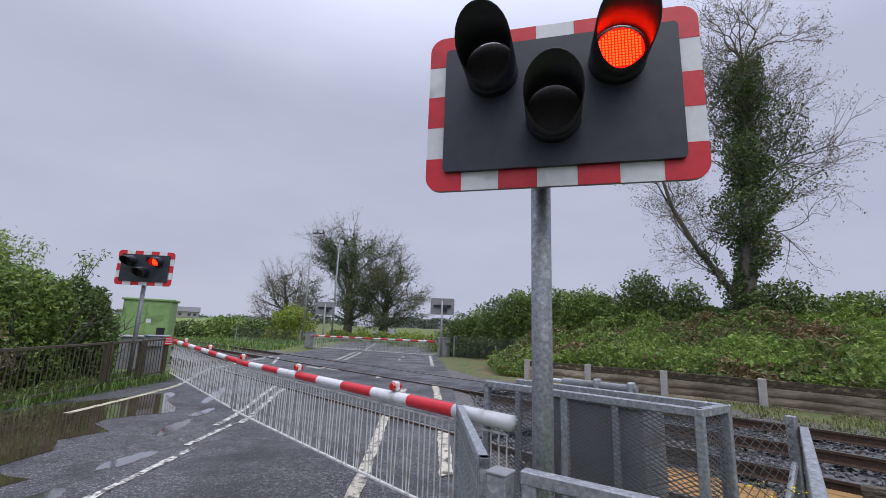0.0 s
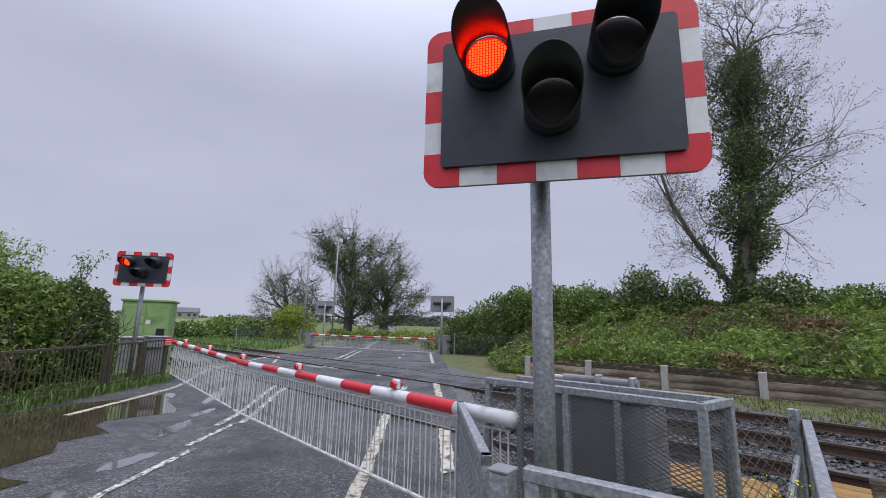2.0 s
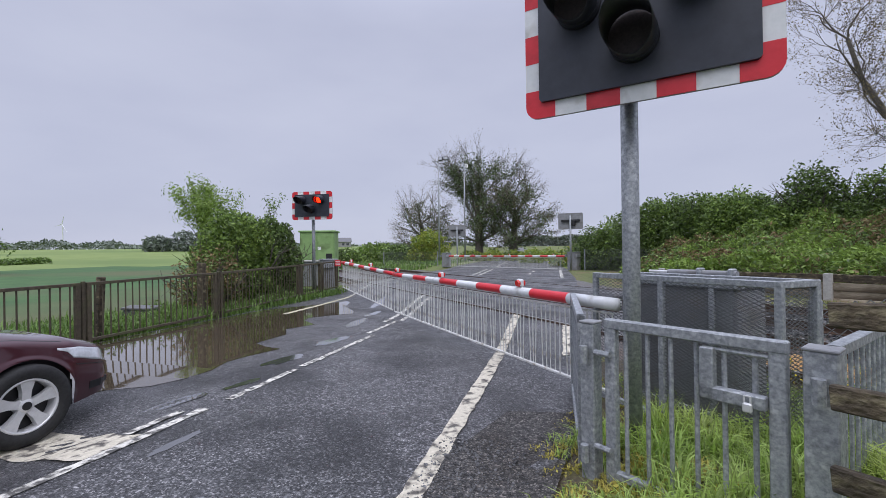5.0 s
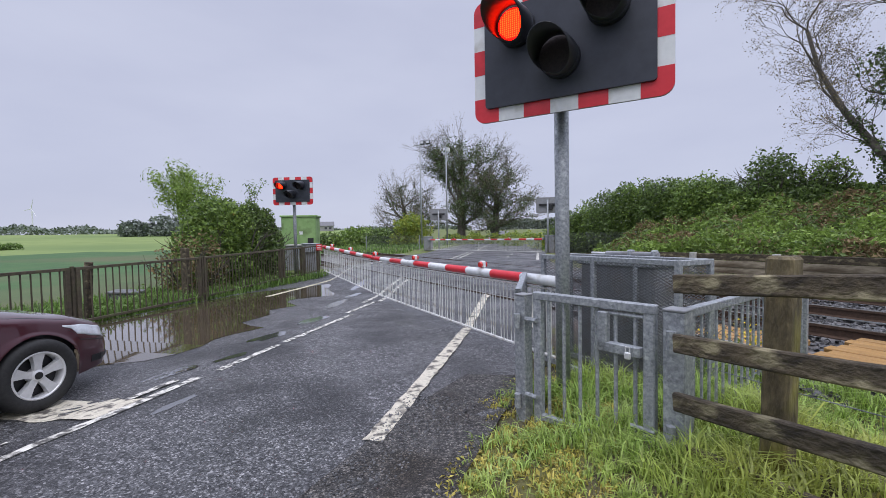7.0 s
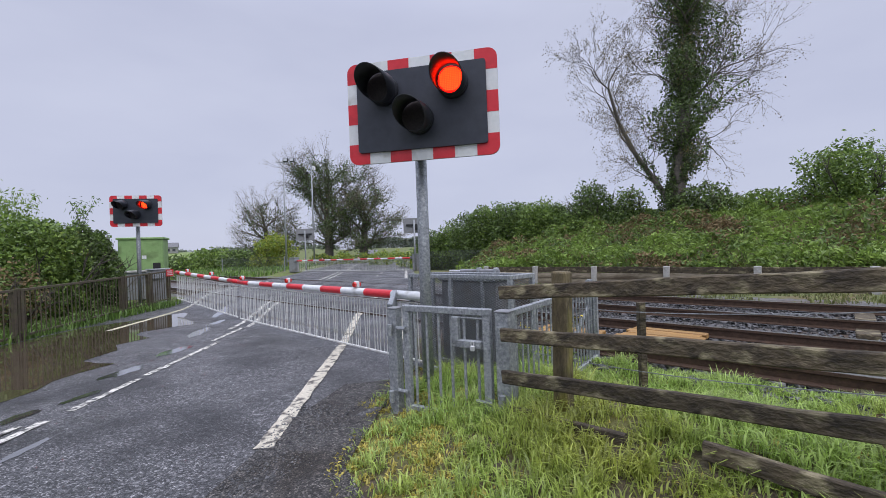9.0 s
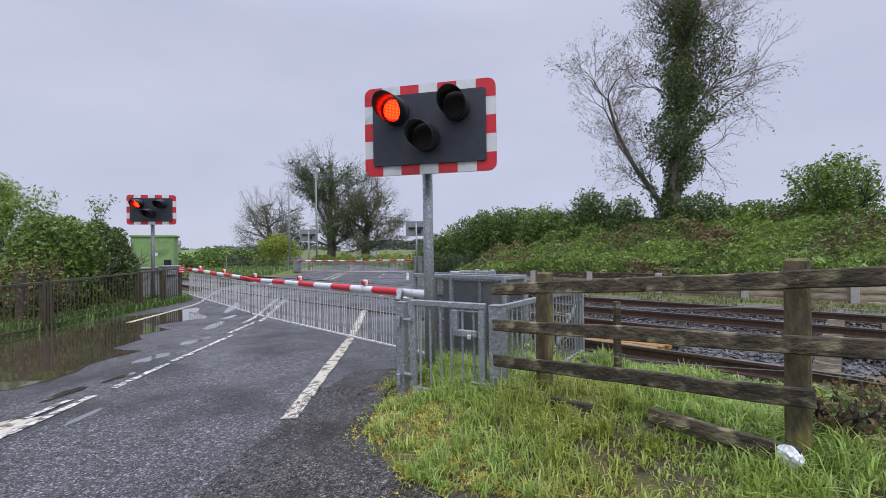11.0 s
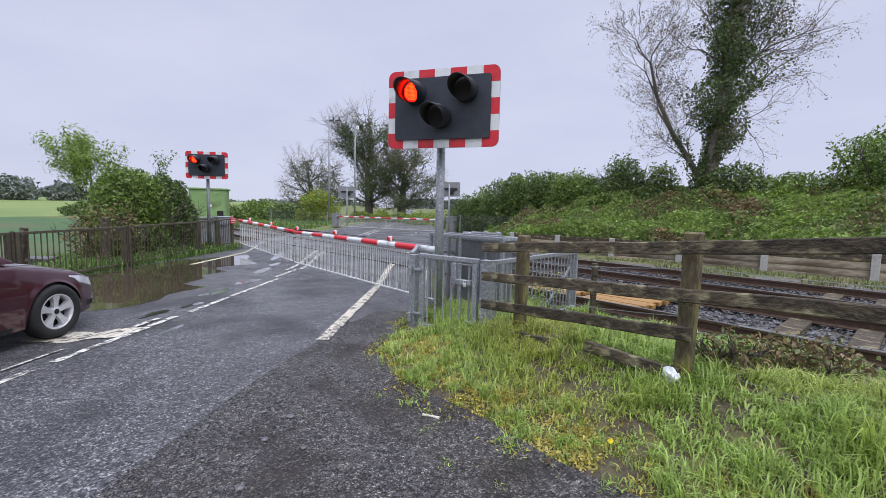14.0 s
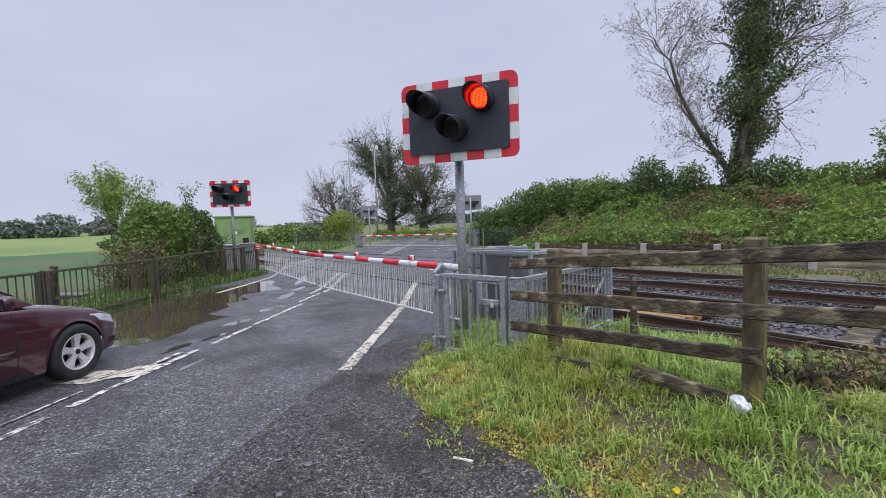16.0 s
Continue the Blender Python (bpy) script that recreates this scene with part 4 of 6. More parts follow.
part("door", abox((0.35, -0.51, 1.15), (0.66, 0.02, 2.05), bevel=0.005), GREENP, base)
part("lock_plate", abox((0.5, -0.53, 1.2), (0.25, 0.02, 0.35), bevel=0.005), DARKP, base)
part("hazard_label", abox((0.1, -0.53, 1.6), (0.14, 0.006, 0.14)), WHITE, base)
base = thing("location_case", pose(-9.2, 13.2, 0.05, 0, 0, 20), "low grey concrete and steel trackside box", "cabinet")
part("body", abox((0, 0, 0.5), (1.1, 0.6, 1.0), bevel=0.02), GREYP, base)
part("lid", abox((0, 0, 1.03), (1.2, 0.7, 0.07), bevel=0.015), CONC, base)

base = thing("stone_slab", pose(-9.2, 5.58, ground_z(-9.2, 5.58) + 0.02, 2, 3, 25), "grey stone block lying in the weeds behind the railing", "stone")
bm = abox((0, 0, 0.12), (0.62, 0.4, 0.16), bevel=0.03)
for v in bm.verts:
    v.co += Vector((0.03, 0.03, 0.015)) * noise.noise(v.co * 6)
part("block", bm, STONE, base)
part("cap", abox((0.02, 0, 0.23), (0.7, 0.46, 0.06), bevel=0.015), STONE, base)
def wire_run(points, r=0.0022):
    """One bent wire through the points, as a thin square tube."""
    bm = bmesh.new()
    prev = None
    for p in points:
        ring = [bm.verts.new(p + Vector((0, y, z)) * r) for y, z in ((-1, -1), (1, -1), (1, 1), (-1, 1))]
        if prev:
            for e in range(4):
                bm.faces.new((prev[e], prev[(e + 1) % 4], ring[(e + 1) % 4], ring[e]))
        prev = ring
    return bm


# ---- timber post and rail fence on the verge ----
def timber_fence():
    pts = [Vector((1.62, -0.3)), Vector((2.84, -1.78)), Vector((4.15, -3.4)), Vector((5.5, -5.0))]
    base = thing("timber_fence", Matrix(), "weathered mossy post and rail fence on the grass verge", "fence")
    rnd = random.Random(8)
    for k, (p, zt) in enumerate(((Vector((1.9, -0.45)), 1.31), (pts[1] + Vector((0.03, 0.06)), 1.42), (pts[2] + Vector((0.05, 0.08)), 1.62), (pts[3] + Vector((0.05, 0.08)), 1.72))):
        zg = ground_z(p.x, p.y)
        bm = abox((0, 0, (zt - zg) / 2 - 0.15), (0.108, 0.1, zt - zg + 0.3), bevel=0.012)
        part("post", bm, POSTWOOD, base, "green-stained upright post", m=pose(p.x, p.y, zg - 0.0, 1.5 * math.sin(k * 3), 1.2 * math.cos(k), -50 + 3 * k))
    def rail(A, Bv, r, i):
        d = Bv - A
        bm = bmesh.new()
        n = 9
        prev = None
        for s in range(n + 1):
            t = s / n
            ring = []
            for y, z in ((-0.021, -0.046), (0.021, -0.046), (0.021, 0.046), (-0.021, 0.046)):
                ring.append(bm.verts.new((d.length * t, y + 0.006 * noise.noise((t * 5, r, i)), z * (1 + 0.1 * noise.noise((t * 6, r * 3, i))) + 0.014 * noise.noise((t * 3, r * 5 + i, 2)))))
            if prev:
                for e in range(4):
                    bm.faces.new((prev[e], prev[(e + 1) % 4], ring[(e + 1) % 4], ring[e]))
            else:
                bm.faces.new(ring[::-1])
            prev = ring
        bm.faces.new(prev)
        bmesh.ops.recalc_face_normals(bm, faces=bm.faces)
        bmesh.ops.bevel(bm, geom=[e for e in bm.edges if abs((e.verts[0].co - e.verts[1].co).normalized().x) > 0.9], offset=0.007, segments=1, affect="EDGES")
        part("rail", bm, OAK, base, "dark weathered rail with pale lichen", m=Matrix.Translation(A) @ d.to_track_quat("X", "Z").to_matrix().to_4x4() @ pose(0, -0.075, 0))

    heights = ((1.17, 1.32, 1.5, 1.6), (0.87, 0.99, 1.14, 1.24), (0.575, 0.73, 0.88, 0.96))
    for r, hs in enumerate(heights):
        for i in range(3):
            if r == 2 and i == 1:
                continue
            a, b = pts[i], pts[i + 1]
            A, Bv = Vector((a.x, a.y, hs[i])), Vector((b.x, b.y, hs[i + 1]))
            step = (Bv - A).normalized() * 0.06
            rail(A - step, Bv + step, r, i)
    # the lowest rail is broken in the middle
    a, b = pts[0], pts[1]
    rail(Vector((a.x, a.y, 0.33)), Vector((a.x, a.y, 0.33)).lerp(Vector((b.x, b.y, 0.42)), 0.42), 4, 1)
    rail(Vector((a.x, a.y, 0.46)).lerp(Vector((b.x, b.y, 0.44)), 0.62), Vector((b.x, b.y, 0.43)), 4, 2)
    for h in (0.25, 0.62, 0.98):
        for i in range(1, 3):
            a, b = pts[i - 1], pts[i]
            pa, pb = Vector((a.x + 0.15, a.y + 0.12, h + 0.1 * (i - 1) + 0.08)), Vector((b.x + 0.15, b.y + 0.12, h + 0.1 * i + 0.08))
            sag = wire_run([pa.lerp(pb, t / 8) + Vector((0, 0, -0.04 * math.sin(math.pi * t / 8))) for t in range(9)])
            part("wire", sag, GALV, base, "thin sagging wire")


timber_fence()
base = thing("fence_post", pose(2.9, 0.35, ground_z(2.9, 0.35) - 0.1), "thin dark timber stake near the track", "post")
part("post", abox((0, 0, 0.5), (0.06, 0.06, 0.95), bevel=0.006), OAK, base)

# ---- lamp masts ----
for x, y, h, lab, two in ((-11.71, 39.26, 10.7, "tall slim floodlight mast with two lamps", True), (-10.21, 44.35, 10.9, "tall grey mast with a camera head", False)):
    z = ground_z(x, y)
    base = thing("light_mast", pose(x, y, z), lab, "mast", "lighting masts")
    part("pole", arod((0, 0, 0), (0, 0, h - z), 0.1, 0.06, 12), GALV, base, "", True)
    if two:
        part("crossbar", abox((0.1, 0, h - z - 0.12), (1.5, 0.07, 0.07)), GALV, base)
        for k in (0.25, 0.85):
            f = part("floodlight", abox((k, -0.05, h - z + 0.12), (0.46, 0.3, 0.36), bevel=0.03), DARKP, base)
            part("glass", abox((k, -0.21, h - z + 0.12), (0.36, 0.02, 0.27)), LAMPGLASS, f)
    else:
        part("camera_head", abox((0.28, -0.05, h - z + 0.05), (0.3, 0.35, 0.4), bevel=0.04), WHITE, base)
        part("arm", abox((-0.1, 0, h - z - 0.5), (0.7, 0.06, 0.06)), GREYP, base)
        part("camera_body", abox((-0.45, 0, h - z - 0.45), (0.25, 0.25, 0.3), bevel=0.03), DARKP, base)


# ---- plants ----
def cards(name, c, size, material, parent=None, label="", up=0.35, long=1.0, seed=0, fold=0.25):
    """Many small folded leaves at the points c (n x 3), each its own island."""
    rng = np.random.default_rng(seed)
    c = np.asarray(c, float)
    n = len(c)
    nrm = rng.normal(size=(n, 3))
    nrm[:, 2] += up * 2
    nrm /= np.linalg.norm(nrm, axis=1, keepdims=True)
    t = np.cross(nrm, rng.normal(size=(n, 3)))
    t /= np.linalg.norm(t, axis=1, keepdims=True) + 1e-9
    b = np.cross(nrm, t)
    s = (np.asarray(size) * rng.uniform(0.6, 1.3, n))[:, None]
    v = np.stack([c - t * s * long, c + b * s * 0.5 + nrm * s * fold, c + t * s * long, c - b * s * 0.5 + nrm * s * fold], 1).reshape(-1, 3)
    k = np.arange(n)[:, None] * 4
    f = np.concatenate([k + (0, 1, 2), k + (0, 2, 3)], 1).reshape(-1, 3)
    me = bpy.data.meshes.new(name)
    me.vertices.add(len(v))
    me.vertices.foreach_set("co", v.ravel())
    me.loops.add(f.size)
    me.loops.foreach_set("vertex_index", f.ravel().astype(np.int32))
    me.polygons.add(len(f))
    me.polygons.foreach_set("loop_start", np.arange(0, f.size, 3, dtype=np.int32))
    me.update(calc_edges=True)
    ob = new(name, me)
    me.materials.append(material)
    ob.parent = parent
    return tagged(ob, label)


class Wood:
    """Collects tapered limbs as one mesh and remembers the twig ends."""
    def __init__(self, seed):
        self.v, self.f, self.tips, self.nodes, self.rnd = [], [], [], [], random.Random(seed)

    def limb(self, pts, r0, r1, seg):
        start = len(self.v)
        n = len(pts)
        for i, p in enumerate(pts):
            d = (pts[min(i + 1, n - 1)] - pts[max(i - 1, 0)])
            q = d.to_track_quat("Z", "Y").to_matrix()
            r = r0 + (r1 - r0) * i / (n - 1)
            for k in range(seg):
                a = k * math.tau / seg
                w = p + q @ Vector((r * math.cos(a), r * math.sin(a), 0))
                self.v.append(w[:])
        for i in range(n - 1):
            for k in range(seg):
                a, b = start + i * seg + k, start + i * seg + (k + 1) % seg
                self.f.append((a, b, b + seg, a + seg))

    def grow(self, p, d, length, r, depth, spread=0.7, lift=0.12, kids=3, steps=4, bend=0.22):
        rnd = self.rnd
        pts, q = [p.copy()], p.copy()
        d = d.normalized()
        for i in range(steps):
            d = (d + Vector((rnd.gauss(0, bend), rnd.gauss(0, bend), rnd.gauss(0, bend) + lift)) * 0.6).normalized()
            q = q + d * length / steps
            pts.append(q.copy())
        if depth > 1:
            self.nodes += pts
        self.limb(pts, r, r * (0.55 if depth else 0.3), 7 if r > 0.1 else (5 if r > 0.03 else 3))
        if depth == 0:
            self.tips.append(pts[-1])
            self.tips.append(pts[-2])
            return
        for i in range(kids + (1 if rnd.random() < 0.4 else 0)):
            at = pts[-1] if i == 0 else pts[rnd.randint(max(1, steps // 2), steps)]
            side = Vector((rnd.gauss(0, 1), rnd.gauss(0, 1), rnd.gauss(0, 0.6))).normalized()
            nd = (d + side * spread * rnd.uniform(0.6, 1.3)).normalized()
            self.grow(at, nd, length * rnd.uniform(0.6, 0.85), r * 0.52, depth - 1, spread, lift, kids, max(2, steps - 1) if depth < 3 else steps, bend)

    def put(self, name, material, parent, label=""):
        return raw(name, self.v, self.f, material, parent, label, True)


def shell(c, r, n, seed, power=0.33, bumps=0.35, freq=1.2, flat=-1e9):
    """Points in an uneven rounded mass, denser towards its surface, with gaps."""
    rng = np.random.default_rng(seed)
    out = []
    c, r = np.array(c), np.array(r)
    while len(out) < n:
        d = rng.normal(size=3)
        d /= np.linalg.norm(d)
        k = 1 + bumps * noise.noise(Vector(d * freq * 2) + Vector((seed * 3.7, 0, 0))) + bumps * 0.6 * noise.noise(Vector(d * freq * 5) + Vector((0, seed * 1.3, 0)))
        p = c + r * d * k * rng.random() ** power
        if p[2] > flat:
            out.append(p)
    return np.array(out)


# the ivy-clad tree on the bank
def ivy_tree():
    x, y = 12.7, 15.07
    z = ground_z(x, y) - 0.1
    base = thing("tree", pose(x, y, z), "tall ivy-clad tree with bare spreading spring branches", "tree")
    w = Wood(11)
    main = [Vector((0.0, 0, 0)), Vector((0.1, 0.05, 1.6)), Vector((0.35, -0.1, 3.6)), Vector((0.5, -0.2, 6.0)), Vector((0.6, -0.3, 8.6)), Vector((0.7, -0.3, 11.2))]
    w.limb(main, 0.42, 0.12, 9)
    left = [Vector((0.0, 0, 0.5)), Vector((-0.55, 0.35, 1.7)), Vector((-1.3, 0.9, 3.3)), Vector((-1.9, 1.3, 5.0)), Vector((-2.2, 1.5, 6.6))]
    w.limb(left, 0.15, 0.06, 7)
    for k, p in enumerate(left[1:]):
        for j in range(3):
            w.grow(p, Vector((-0.65 + 0.35 * j, 0.5 - 0.2 * j, 0.75)), 1.35, 0.034, 4, 0.75, 0.1, 3, 4, 0.34)
    for k, p in enumerate(main[2:]):
        for j in range(7 if k else 4):
            a = j * 2.2 + k
            w.grow(p, Vector((math.cos(a), math.sin(a), 0.55 + 0.12 * k)), 1.6 - 0.1 * k, 0.048, 4, 0.7, 0.08, 3, 4, 0.34)
    for j in range(3):
        w.grow(Vector((0.4, -0.1, 4.2 + j)), Vector((0.75, -0.7, 0.25 + 0.2 * j)), 2.0, 0.06, 4, 0.7, 0.06, 3, 4, 0.34)
    w.put("trunk", TWIG, base, "grey trunk and branching limbs")
    tips = np.array([t[:] for t in w.tips])
    rng = np.random.default_rng(4)
    bud = tips + rng.normal(scale=0.05, size=(len(tips), 3))
    tagged(cards("bud", np.repeat(bud, 2, 0) + rng.normal(scale=0.07, size=(2 * len(bud), 3)), 0.036, BUD, base, "opening brown-green buds", seed=5), kind="stuff")
    pts = []
    for i in range(30000):
        t = rng.random() ** 1.0
        zz = 0.2 + t * 11.0
        k = min(len(main) - 2, max(0, next((q for q in range(len(main) - 1) if main[q + 1].z > zz), len(main) - 2)))
        m0, m1 = main[k], main[k + 1]
        f = min(1, (zz - m0.z) / (m1.z - m0.z))
        cx, cy = m0.x + (m1.x - m0.x) * f, m0.y + (m1.y - m0.y) * f
        a = rng.uniform(0, math.tau)
        prof = 0.55 + 1.15 * smooth01(1.5, 4.5, zz) * (1 - 0.55 * smooth01(7.5, 11.2, zz))
        r = prof * (0.66 + 1.15 * noise.noise((math.cos(a) * 1.3, math.sin(a) * 1.3, zz * 0.55)) + 0.35 * noise.noise((math.cos(a) * 3, math.sin(a) * 3, zz * 1.6)))
        r = max(0.3, r) * rng.random() ** 0.48
        pts.append((cx + r * math.cos(a), cy + r * math.sin(a), zz))
    for i in range(900):
        k = rng.integers(0, 2)
        f = rng.random()
        p = left[k].lerp(left[k + 1], f)
        pts.append(tuple(np.array(p[:]) + rng.normal(scale=0.2 - 0.03 * k, size=3)))
    pts = np.array(pts)
    pale = rng.random(len(pts)) < 0.25
    cards("ivy", pts[~pale], 0.078, LEAF_IVY, base, "dense dark ivy over the trunk", 0.2, 0.8, seed=6)
    cards("ivy", pts[pale], 0.07, LEAF_DK, base, "paler ivy shoots", 0.2, 0.8, seed=7)


ivy_tree()


def bare_tree(x, y, h, width, seed, label, ivy=0, group="trees across the line", kids=3, depth=4, lean=(0, 0), leaves=None, thick=0.3):
    z = ground_z(x, y) - 0.1
    base = thing("tree", pose(x, y, z), label, "tree", group)
    w = Wood(seed)
    top = Vector((lean[0], lean[1], h * 0.5))
    trunk = [Vector((0, 0, 0)), top * 0.3 + Vector((0.15, 0, 0)), top * 0.65, top]
    w.limb(trunk, thick, thick * 0.5, 8)
    for k, p in enumerate(trunk[1:]):
        for j in range(5):
            a = j * 1.35 + k * 0.8 + seed
            w.grow(p, Vector((math.cos(a) * width, math.sin(a) * width, 0.45 + 0.3 * k)), h * 0.22, thick * 0.22, depth, 0.75, 0.07, kids, 3)
    w.put("trunk", TWIG, base, "grey-brown trunk and twigs")
    tips = np.array([t[:] for t in w.tips])
    rng = np.random.default_rng(seed)
    if leaves:
        mt, k, s = leaves
        c = np.repeat(tips, k, 0) + rng.normal(scale=0.25, size=(len(tips) * k, 3))
        cards("crown", c, s, mt, base, "light scatter of opening leaves", seed=seed)
    if ivy:
        spots = np.array([p[:] for p in trunk * 12 + w.nodes if p[2] < h * 0.8])
        c = spots[rng.integers(0, len(spots), int(3500 * ivy))] + rng.normal(scale=0.42, size=(int(3500 * ivy), 3))
        cards("ivy", c, 0.13, LEAF_IVY, base, "dark ivy round the trunk", seed=seed + 1)
    return base


bare_tree(-10.52, 53.59, 16.0, 0.75, 21, "tall roadside tree dark with ivy, bare twigs above", ivy=4.6, leaves=(BUD, 1, 0.07), thick=0.7)
bare_tree(-6.25, 54.39, 12.6, 1.0, 22, "broad bare-twigged roadside tree beside the lane", leaves=(BUD, 1, 0.07), ivy=2.2, thick=0.65, lean=(0.6, 0))
bare_tree(-17.33, 52.2, 9.8, 1.1, 23, "low spreading tree with bare twigs", leaves=(BUD, 1, 0.06), thick=0.5, ivy=0.6, lean=(-0.8, 0))
bare_tree(-55.6, 21.9, 9.4, 0.55, 24, "rounded field tree in young leaf", leaves=(LEAF_DK, 2, 0.16), thick=0.3, group="field trees", ivy=2.2)


def bush(x, y, r, seed, label, n, size, material, stems=True, group="", z0=None, mat2=None, power=0.3, bumps=0.35):
    z = ground_z(x, y) if z0 is None else z0
    base = thing("bush", pose(x, y, z), label, "bush", group)
    c = shell((0, 0, r[2] * 0.55), r, n, seed, power, bumps, flat=0.02)
    if mat2:
        cut = int(n * 0.62)
        cards("foliage", c[:cut], size, material, base, seed=seed)
        cards("foliage", c[cut:], size, mat2, base, "paler young leaves", seed=seed + 1)
    else:
        cards("foliage", c, size, material, base, seed=seed)
    if stems:
        w = Wood(seed)
        for k in range(7):
            a = k * 0.9
            w.grow(Vector((0.3 * r[0] * math.cos(a), 0.3 * r[1] * math.sin(a), 0)), Vector((math.cos(a) * 0.6, math.sin(a) * 0.6, 1)), r[2] * 0.6, 0.03 + 0.012 * r[2], 2, 0.6, 0.1, 3, 3)
        tagged(w.put("stem", BARK, base), kind="stuff")
    return base


# the overgrown bush behind the roadside railing
bush(-8.75, 8.15, (1.05, 1.25, 1.78), 31, "large glossy bramble and ivy bush behind the railing", 18000, 0.058, LEAF_DK, mat2=LEAF_LT, power=0.2, bumps=0.18, group="roadside bushes")
bush(-8.7, 9.55, (1.0, 1.1, 1.7), 34, "ivy-covered end of the overgrown bush behind the railing", 15000, 0.058, LEAF_DK, mat2=LEAF_IVY, power=0.2, bumps=0.18, group="roadside bushes")
bush(-8.2, 6.7, (0.85, 1.0, 1.0), 32, "tangled brown bramble stems behind the railing", 4200, 0.045, LEAF_BR, mat2=LEAF_DK, power=0.5)
bush(-9.02, 9.7, (0.46, 0.7, 1.15), 33, "dark ivy mound behind the railing", 5000, 0.055, LEAF_IVY, power=0.25)


def sapling(x, y, h, seed, label, spread=0.8, mt=None, lean=(0, 0), stems=6, depth=3, leaves=30):
    z = ground_z(x, y)
    base = thing("sapling", pose(x, y, z), label, "tree")
    w = Wood(seed)
    for k in range(stems):
        a = k * 1.05 + 0.3
        w.grow(Vector((0, 0, h * 0.25)), Vector((math.cos(a) * spread + lean[0], math.sin(a) * spread + lean[1], 1.0)), h * 0.42, 0.03, depth, 0.34, 0.06, 2, 4)
    w.limb([Vector((0, 0, 0)), Vector((0, 0, h * 0.25))], 0.05, 0.035, 6)
    w.put("trunk", BARK, base)
    tips = np.array([t[:] for t in w.tips])
    rng = np.random.default_rng(seed)
    c = np.repeat(tips, leaves, 0) + rng.normal(scale=(0.12, 0.12, 0.15), size=(len(tips) * leaves, 3))
    cards("crown", c, 0.04, mt or LEAF_LT, base, "feathery pale green leaves", 0.1, 1.7, seed=seed)


sapling(-12.3, 10.9, 3.3, 41, "feathery pale green willow rising above the bush", 0.2, lean=(-0.12, 0.0))
sapling(-9.42, 10.27, 3.6, 42, "thin leafy shoot rising beside the signal", 0.02, LEAF_DK, stems=2, depth=1, leaves=14)

# hedge and shrubs along the bank
for k in range(11):
    t = k / 10
    x, y = 2.5 + 10.8 * t, 25.0 - 8.9 * t + 0.5 * math.sin(k * 2.3)
    hh = (1.75, 1.95, 1.95, 1.85, 1.75, 1.5, 1.25, 0.85, 0.65, 0.55, 0.5)[k]
    bush(x, y, (1.6, 1.45, hh), 50 + k, "dense dark green hedge bush on the railway bank", 7500, 0.08, LEAF_DK, False, "bank hedge", mat2=LEAF_LT if k % 2 else LEAF_IVY, power=0.26, z0=ground_z(x, y) - 0.15)
for k, (x, y, r, n, lab, mt, mt2) in enumerate((
        (10.14, 18.11, (1.09, 1.03, 1.61), 5200, "upright leafy shrub on top of the bank", LEAF_DK, LEAF_IVY),
        (11.63, 17.28, (0.92, 0.8, 1.26), 2000, "thin young shrub on the bank", LEAF_DK, LEAF_LT),
        (15.15, 13.07, (1.49, 1.15, 0.69), 2600, "low dark bushes under the ivy tree", LEAF_DK, LEAF_LT),
        (16.51, 11.09, (1.49, 1.38, 1.67), 6500, "rounded shrub in fresh leaf on the bank", LEAF_DK, LEAF_LT),
        (13.55, 14.36, (1.49, 1.15, 1.03), 3500, "brambles round the foot of the ivy tree", LEAF_DK, LEAF_IVY),
        (18.56, 8.75, (1.38, 1.38, 0.92), 2600, "dark bank bushes along the fence line", LEAF_IVY, LEAF_DK),
        (20.26, 6.19, (1.72, 1.72, 0.92), 3000, "dark bank bushes along the fence line", LEAF_DK, LEAF_IVY),
        (7.3, 21.61, (0.57, 0.57, 1.21), 1500, "pale shoots standing above the hedge", LEAF_LT, LEAF_YL),
        (8.56, 20.44, (0.46, 0.46, 1.38), 1100, "pale shoots standing above the hedge", LEAF_LT, LEAF_DK))):
    bush(x, y, r, 70 + k, lab, n, 0.075, mt, True, "bank shrubs", mat2=mt2, power=0.42)
bush(-13.7, 41.8, (2.2, 1.85, 2.3), 85, "bright yellow-green spring bush below the mast", 4000, 0.15, LEAF_YL, mat2=LEAF_LT)
for k in range(9):
    x, y = -17.4 - 4.85 * k, 44.7 + 1.85 * k
    bush(x, y, (3.0, 1.85, 1.35 + 0.25 * math.sin(k * 2)), 90 + k, "hedge of mixed green bushes beside the line", 1500, 0.2, LEAF_DK, False, "line-side hedge", mat2=LEAF_LT if k % 2 else LEAF_IVY)
for k, (x, y) in enumerate(((-10.23, 47.58), (-7.57, 47.0), (-5.26, 47.58), (-2.38, 38.34), (0.86, 30.25), (-1.45, 45.27))):
    bush(x, y, (1.4, 1.3, 0.85), 110 + k, "low green growth along the far verge", 1100, 0.13, LEAF_LT if k % 2 else LEAF_DK, False, "far verge bushes", mat2=LEAF_YL)


